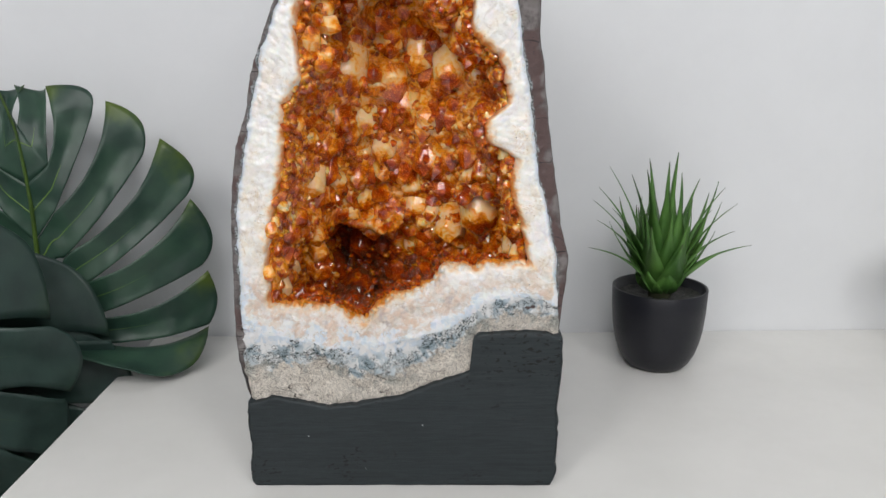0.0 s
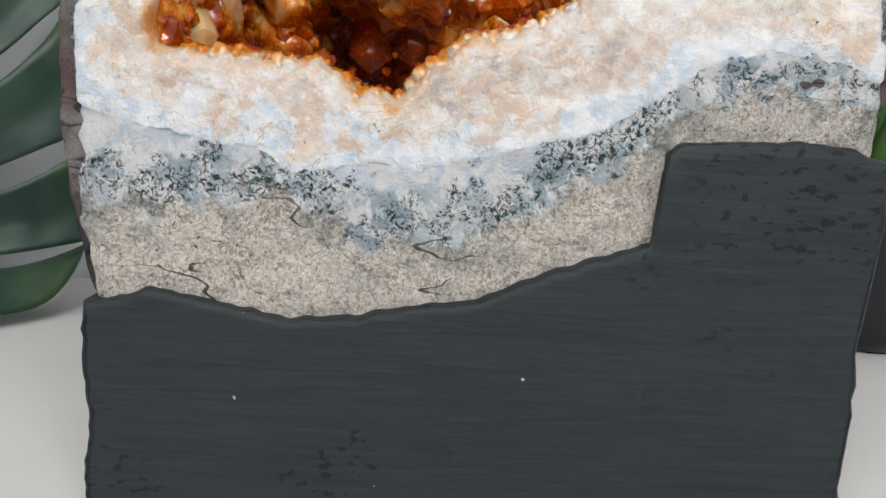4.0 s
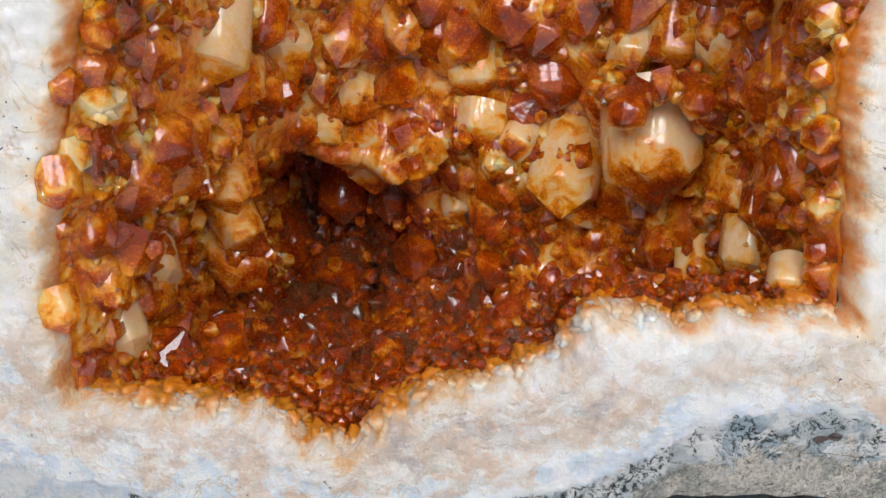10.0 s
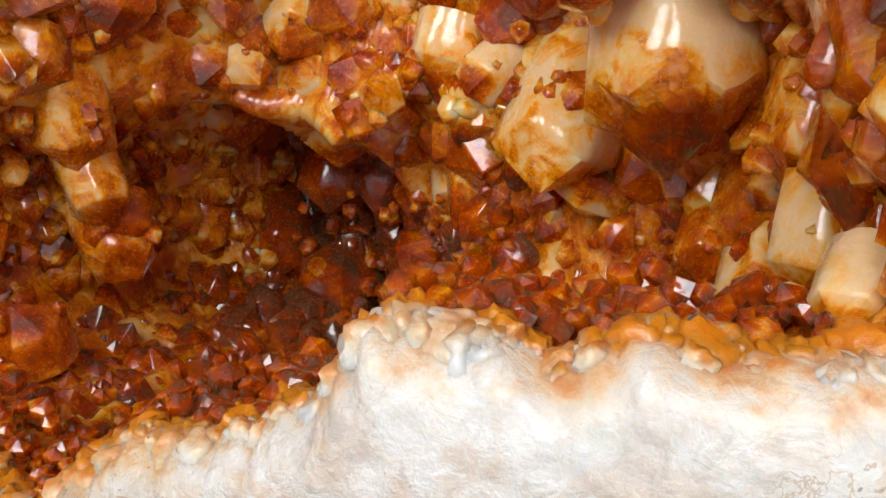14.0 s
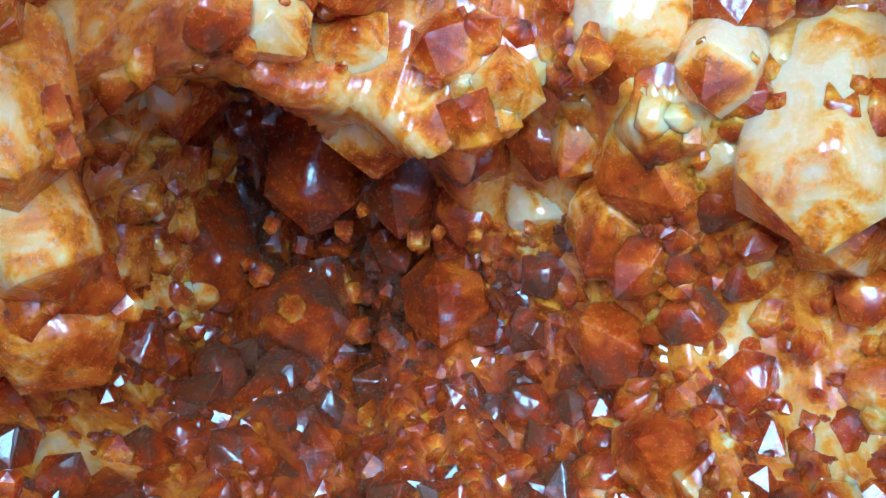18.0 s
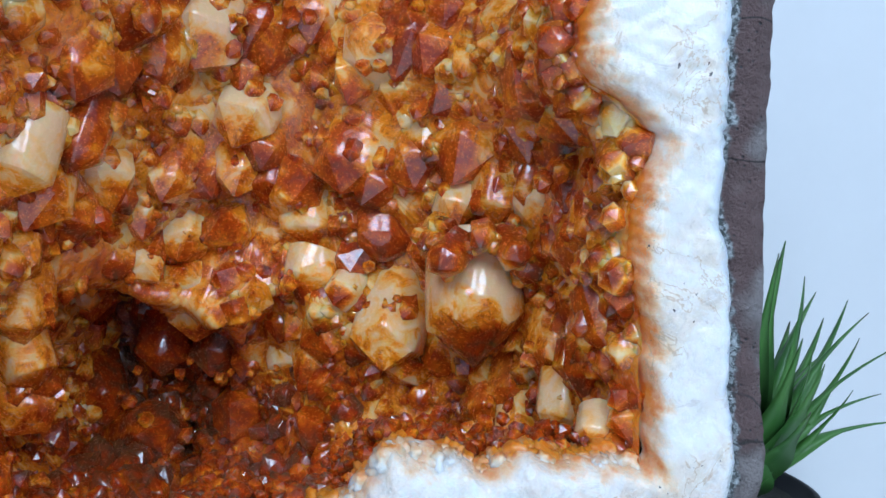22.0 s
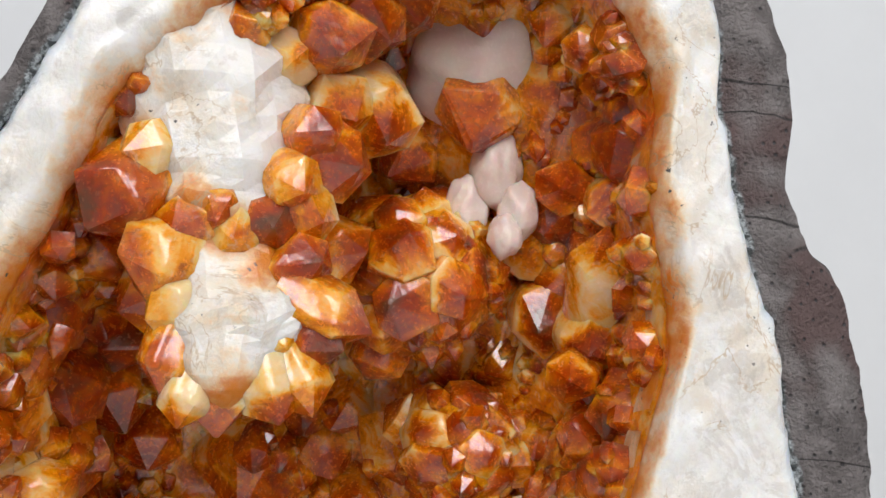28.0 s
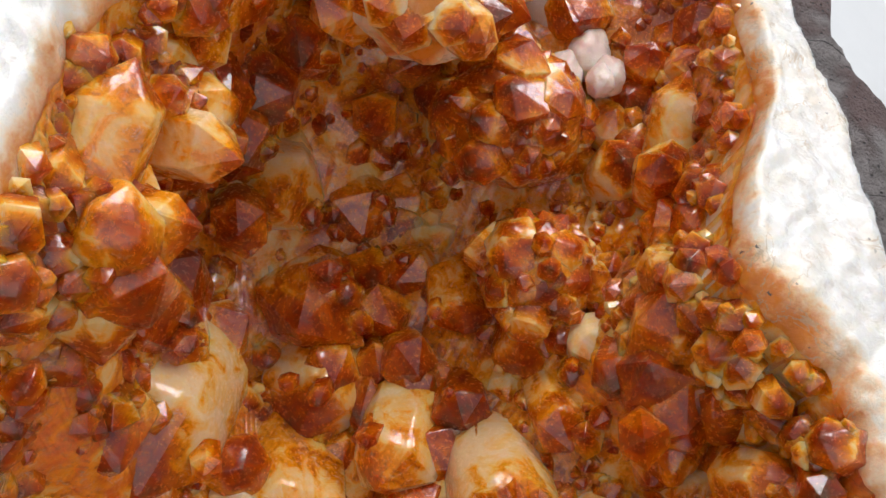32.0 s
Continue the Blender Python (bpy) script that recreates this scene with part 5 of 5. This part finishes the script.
def succulent():
    c = Vector((0.2045, 0.727, 0))
    pot = thing("flower_pot", "dark grey plastic flower pot with rounded sides on the table", "plant pot", c)
    prof = [(0.0, 0.0005), (0.0255, 0.0005), (0.0285, 0.0015), (0.0330, 0.0065), (0.0372, 0.0145), (0.0408, 0.026), (0.0434, 0.040), (0.0449, 0.057), (0.0455, 0.0770), (0.0450, 0.0776), (0.0435, 0.0776), (0.0428, 0.0765), (0.0415, 0.064), (0.0, 0.062)]
    part("pot_body", lathe("pot_body", [(0.965 * r, z) for r, z in prof], POT, (0, 0, 0)), pot)
    soil = []
    for i in range(13):
        soil += [(0.0404 * i / 12 * math.cos(a), 0.0404 * i / 12 * math.sin(a), 0.0680 + wob(i * math.cos(a), i * math.sin(a), 2, 0.8, 0.002)) for a in np.linspace(0, 2 * math.pi, 48, False)]
    part("soil", mesh_from("soil", soil, strip_faces(13, 48, True), SOIL), pot, "dark moulded soil")
    plant = thing("artificial_succulent", "green artificial succulent with narrow curved blades in a dark pot", "plant", (c.x, c.y, 0.068))
    part("stem", tube_mesh("stem", [(0, 0, -0.002), (0, 0, 0.012), (0.001, 0, 0.022)], [0.011, 0.0095, 0.006], plain_material("stem_brown", (0.06, 0.075, 0.03), (0.04, 0.045, 0.02), 0.6, 200, 0.5, 0.001), 12), plant)
    rb = random.Random(12)
    tips = [(-0.051, 0.121, 0.010), (-0.035, 0.117, -0.01), (-0.012, 0.127, 0.02), (-0.024, 0.123, -0.02), (0.0, 0.128, -0.004), (0.012, 0.134, 0.012), (0.033, 0.110, 0.01), (0.050, 0.105, -0.01), (0.055, 0.094, -0.03),
            (0.078, 0.052, -0.012), (0.058, 0.067, -0.02), (0.046, 0.080, 0.01), (-0.067, 0.092, 0.0), (-0.070, 0.048, -0.005), (-0.066, 0.077, -0.02), (-0.053, 0.088, -0.02), (-0.058, 0.100, 0.02)]
    for x, z, y in tips:
        part("blade", blade_mesh((x * 0.10, y * 0.1, 0.012), (x, y, z), (-x * 0.12, -y * 0.1, 0.012), rb.uniform(0.0105, 0.0135)), plant)
    for i in range(26):
        a = i * 2.4
        lift = rb.uniform(0.78, 1.42)
        length = rb.uniform(0.075, 0.108) if lift > 0.9 else rb.uniform(0.065, 0.085)
        tip = (length * math.cos(lift) * math.cos(a), length * math.cos(lift) * math.sin(a), 0.014 + length * math.sin(lift))
        part("blade", blade_mesh((0.006 * math.cos(a), 0.006 * math.sin(a), 0.010), tip, (0.012 * math.cos(a), 0.012 * math.sin(a), 0.006), rb.uniform(0.009, 0.013)), plant)
    for i in range(8):
        a = i * 0.8 + 3.9
        tip = (0.026 * math.cos(a), 0.026 * math.sin(a), rb.uniform(0.035, 0.058))
        part("blade", blade_mesh((0.008 * math.cos(a), 0.008 * math.sin(a), 0.006), tip, (0.008 * math.cos(a), 0.008 * math.sin(a), 0.004), 0.013), plant)


succulent()


# ---- monstera ----
def monstera_leaf(plant, origin, right, up, face, rib, roots, lobes, material, vein, bow=1, holes=(), ridge=0.010, forward=0.0):
    """A split leaf in its own plane, in millimetres. rib: points of the midrib; roots: where the lobes' seams leave it;
    lobes: inner end of the lower slit, lower corner, middle of the margin, upper corner, inner end of the upper slit."""
    o, ax, az, nn = Vector(origin), Vector(right).normalized(), Vector(up).normalized(), Vector(face).normalized()

    def place(p, h=0.0):
        return o + ax * p.x + az * p.y + nn * h

    vec = lambda p: Vector((p[0], p[1], 0)) / 1000
    mid = curve_pts([vec(p) for p in rib], 60)
    leaf = part("leaf", tube_mesh("leaf", [place(p, 0.002) for p in mid], [0.0026 - 0.0016 * i / 59 for i in range(60)], vein), plant)

    def side(i, t, root, inner, corner, bend):
        """One side of a lobe: the shared seam as far as the slit, then the slit's edge."""
        ts = 0.36
        if t < ts:
            k = t / ts
            p = root + (inner - root) * k
            if i in holes and 0.28 < k < 0.78:
                p += (mid[-1] - mid[0]).normalized() * 0.0055 * math.sin(math.pi * (k - 0.28) / 0.5) * (1 if bend < 0.1 else -1)
            return p
        k = (t - ts) / (1 - ts)
        d = corner - inner
        c = inner + d * 0.5 + Vector((d.y, -d.x, 0)) * bend * bow
        return (1 - k) ** 2 * inner + 2 * k * (1 - k) * c + k * k * corner

    for i, lobe in enumerate(lobes):
        s0, low, edge, high, s1 = (vec(p) for p in lobe)
        r0, r1 = vec(roots[i]), vec(roots[i + 1])
        rows, cols = 40, 13
        verts, tips = [], []
        reach = forward if i == 0 else 0.0
        for r in range(rows):
            t = r / (rows - 1)
            e0, e1 = side(i, t, r0, s0, low, 0.06), side(i + 1, t, r1, s1, high, 0.22)
            for c in range(cols):
                w = c / (cols - 1)
                p = e0 + (e1 - e0) * w
                p += (edge - (low + high) / 2) * 4 * w * (1 - w) * t ** 5
                fold = abs(2 * w - 1)
                h = ridge * (fold ** 1.3 - 0.4) * t * (1 - 0.5 * t) - 0.026 * t * t + wob(p.x, 2 + i, p.y, 24, 0.005) + wob(p.x, 7, p.y, 70, 0.0012)
                near = reach * t * (1 - w) ** 0.7
                verts.append(place(p + Vector((0.36, 0.45, 0)) * near, h + near))
                tips.append(t * (0.80 + 0.22 * w))
        blade = part("lobe", mesh_from("lobe", verts, strip_faces(rows, cols, False, bow < 0), material, tip=tips), leaf)
        blade.modifiers.new("thickness", "SOLIDIFY").thickness = 0.0008
        line = [Vector(verts[r * cols + cols // 2]) + nn * 0.0004 for r in range(rows - 3)]
        part("vein", tube_mesh("vein", line, [0.0010 * (1 - 0.85 * r / rows) for r in range(rows - 3)], vein, 5), leaf)
    return leaf


def monstera():
    plant = thing("monstera_plant", "dark green split-leaf monstera beside the white table", "plant", (-0.44, 0.62, -0.75))
    base = Vector(plant.location)

    def rel(x, y, z):
        return (x - base.x, y - base.y, z - base.z)

    def mirror(lobes, lean):
        return [tuple((-u * 0.95 + lean * v, v) for u, v in lobe) for lobe in lobes]

    rib = [(1, 1), (-3, 49), (-4, 97), (-5, 128), (-8, 164), (-13, 199), (-24, 233)]
    roots = [(1, 1), (1, 6), (0, 22), (-1, 38), (-3, 60), (-5, 97), (-7, 149), (-22, 228)]
    lobes = [((5, -7), (62, -44), (112, -42), (140, 7), (47, -2)), ((47, -2), (140, 9), (148, 33), (141, 62), (34, 24)), ((34, 24), (137, 68), (147, 97), (130, 132), (42, 60)),
             ((42, 60), (125, 133), (132, 160), (106, 188), (25, 87)), ((25, 87), (89, 172), (88, 203), (59, 222), (14, 123)), ((14, 123), (45, 210), (42, 232), (7, 235), (11, 165)),
             ((11, 165), (6, 233), (-4, 231), (-22, 236), (-13, 199))]
    o, ax, az, fc = rel(-0.365, 0.705, 0.028), (1, 0.05, 0), (0, 0.06, 1), (0.05, -1, 0.06)
    monstera_leaf(plant, o, ax, az, fc, rib, roots, lobes, LEAF, VEIN, 1, (2, 3, 4), 0.010, 0.075)
    monstera_leaf(plant, o, ax, az, fc, rib, roots, mirror(lobes, -0.14), LEAF, VEIN, -1, (2, 3))
    # lower leaves that hang beside the table
    rib2 = [(0, 60), (-4, 0), (-6, -60), (-2, -120), (10, -185)]
    roots2 = [(0, 60), (-2, 30), (-5, -30), (-4, -90), (10, -185)]
    lobes2 = [((4, 66), (40, 84), (96, 52), (104, -19), (46, -14)), ((46, -14), (104, -24), (124, -52), (108, -90), (56, -72)), ((56, -72), (103, -96), (99, -130), (84, -158), (48, -128)),
              ((48, -128), (80, -164), (70, -205), (20, -215), (12, -190))]
    lobes3 = [((8, 66), (50, 74), (110, 48), (128, -10), (56, -6)), ((56, -6), (128, -14), (132, -50), (120, -88), (52, -58)), ((52, -58), (118, -92), (112, -140), (84, -170), (40, -110)),
              ((40, -110), (80, -174), (60, -210), (16, -222), (12, -190))]
    for at, ax, az, fc, shape in (((-0.43, 0.60, 0.09), (1, 0.12, 0), (0, -0.15, 1), (0.12, -1, -0.13), lobes2), ((-0.405, 0.668, 0.0), (0.95, 0.05, -0.25), (-0.05, -0.1, 1), (0.0, -1, -0.1), lobes3),
                                  ((-0.43, 0.655, 0.06), (0.97, 0.1, -0.1), (0, -0.1, 1), (0.05, -1, -0.1), lobes3)):
        monstera_leaf(plant, rel(*at), ax, az, fc, rib2, roots2, shape, LEAF_DARK, VEIN_DARK, -1, (), 0.006)
        monstera_leaf(plant, rel(*at), ax, az, fc, rib2, roots2, mirror(shape, 0.0), LEAF_DARK, VEIN_DARK, 1, (), 0.006)
    for a in ((-0.365, 0.705, 0.028), (-0.43, 0.592, 0.15), (-0.405, 0.662, 0.06), (-0.43, 0.65, 0.12)):
        p = curve_pts([rel(*a), rel(a[0] - 0.02, a[1] + 0.03, a[2] - 0.12), rel(-0.44, 0.64, -0.4), rel(-0.44, 0.62, -0.72)], 24)
        part("stalk", tube_mesh("stalk", p, [0.0035] * 24, VEIN_DARK), plant)
    part("planter", lathe("planter", [(0.0, 0.0), (0.075, 0.0), (0.09, 0.02), (0.10, 0.16), (0.10, 0.165), (0.092, 0.165), (0.09, 0.13), (0.0, 0.13)], POT, (0, 0, 0), 40), plant)


monstera()


# ---- cream flower ----
def petal_mesh(length, width, cup):
    n, m, verts = 8, 7, []
    for i in range(n):
        t = i / (n - 1)
        w = width * math.sin(math.pi * (0.12 + 0.80 * t)) ** 0.8
        for j in range(m):
            u = 2 * j / (m - 1) - 1
            verts.append((w * u, length * t, cup * t * t + 0.25 * width * u * u + wob(u, t, length * 50, 2.5, 0.0012)))
    return mesh_from("petal", verts, strip_faces(n, m), CREAM)


def flower():
    f = thing("artificial_flower", "cream artificial flower on a green stem in a small dark vase", "flower", (0.478, 0.748, 0.0))
    rf = random.Random(21)
    part("vase", lathe("vase", [(0.0, 0.0), (0.016, 0.0), (0.019, 0.01), (0.017, 0.03), (0.012, 0.045), (0.0125, 0.048), (0.0105, 0.047), (0.01, 0.03), (0.0, 0.012)], POT, (0, 0, 0), 32), f)
    part("stem", tube_mesh("stem", curve_pts([(0, 0, 0.012), (0.001, 0, 0.05), (0, 0.001, 0.098)], 12), [0.002] * 12, VEIN, 8), f)
    part("heart", lathe("heart", [(0.0, 0.094), (0.006, 0.096), (0.009, 0.104), (0.007, 0.114), (0.0, 0.118)], CREAM, (0, 0, 0), 20), f)
    shapes = [petal_mesh(0.030, 0.0125, c) for c in (0.022, 0.012, 0.003, -0.004)]
    for ring, (count, lift, back) in enumerate(((5, 62, 0.6), (7, 40, 0.8), (9, 18, 1.0), (9, -4, 1.05))):
        for i in range(count):
            a = 2 * math.pi * i / count + ring * 0.4 + rf.uniform(-0.1, 0.1)
            p = part("petal", shapes[ring], f)
            p.matrix_basis = Matrix.Translation((0.004 * math.cos(a), 0.004 * math.sin(a), 0.102)) @ Matrix.Rotation(a - math.pi / 2, 4, "Z") @ Matrix.Rotation(radians(lift), 4, "X") @ Matrix.Diagonal((back, back, back, 1))


flower()
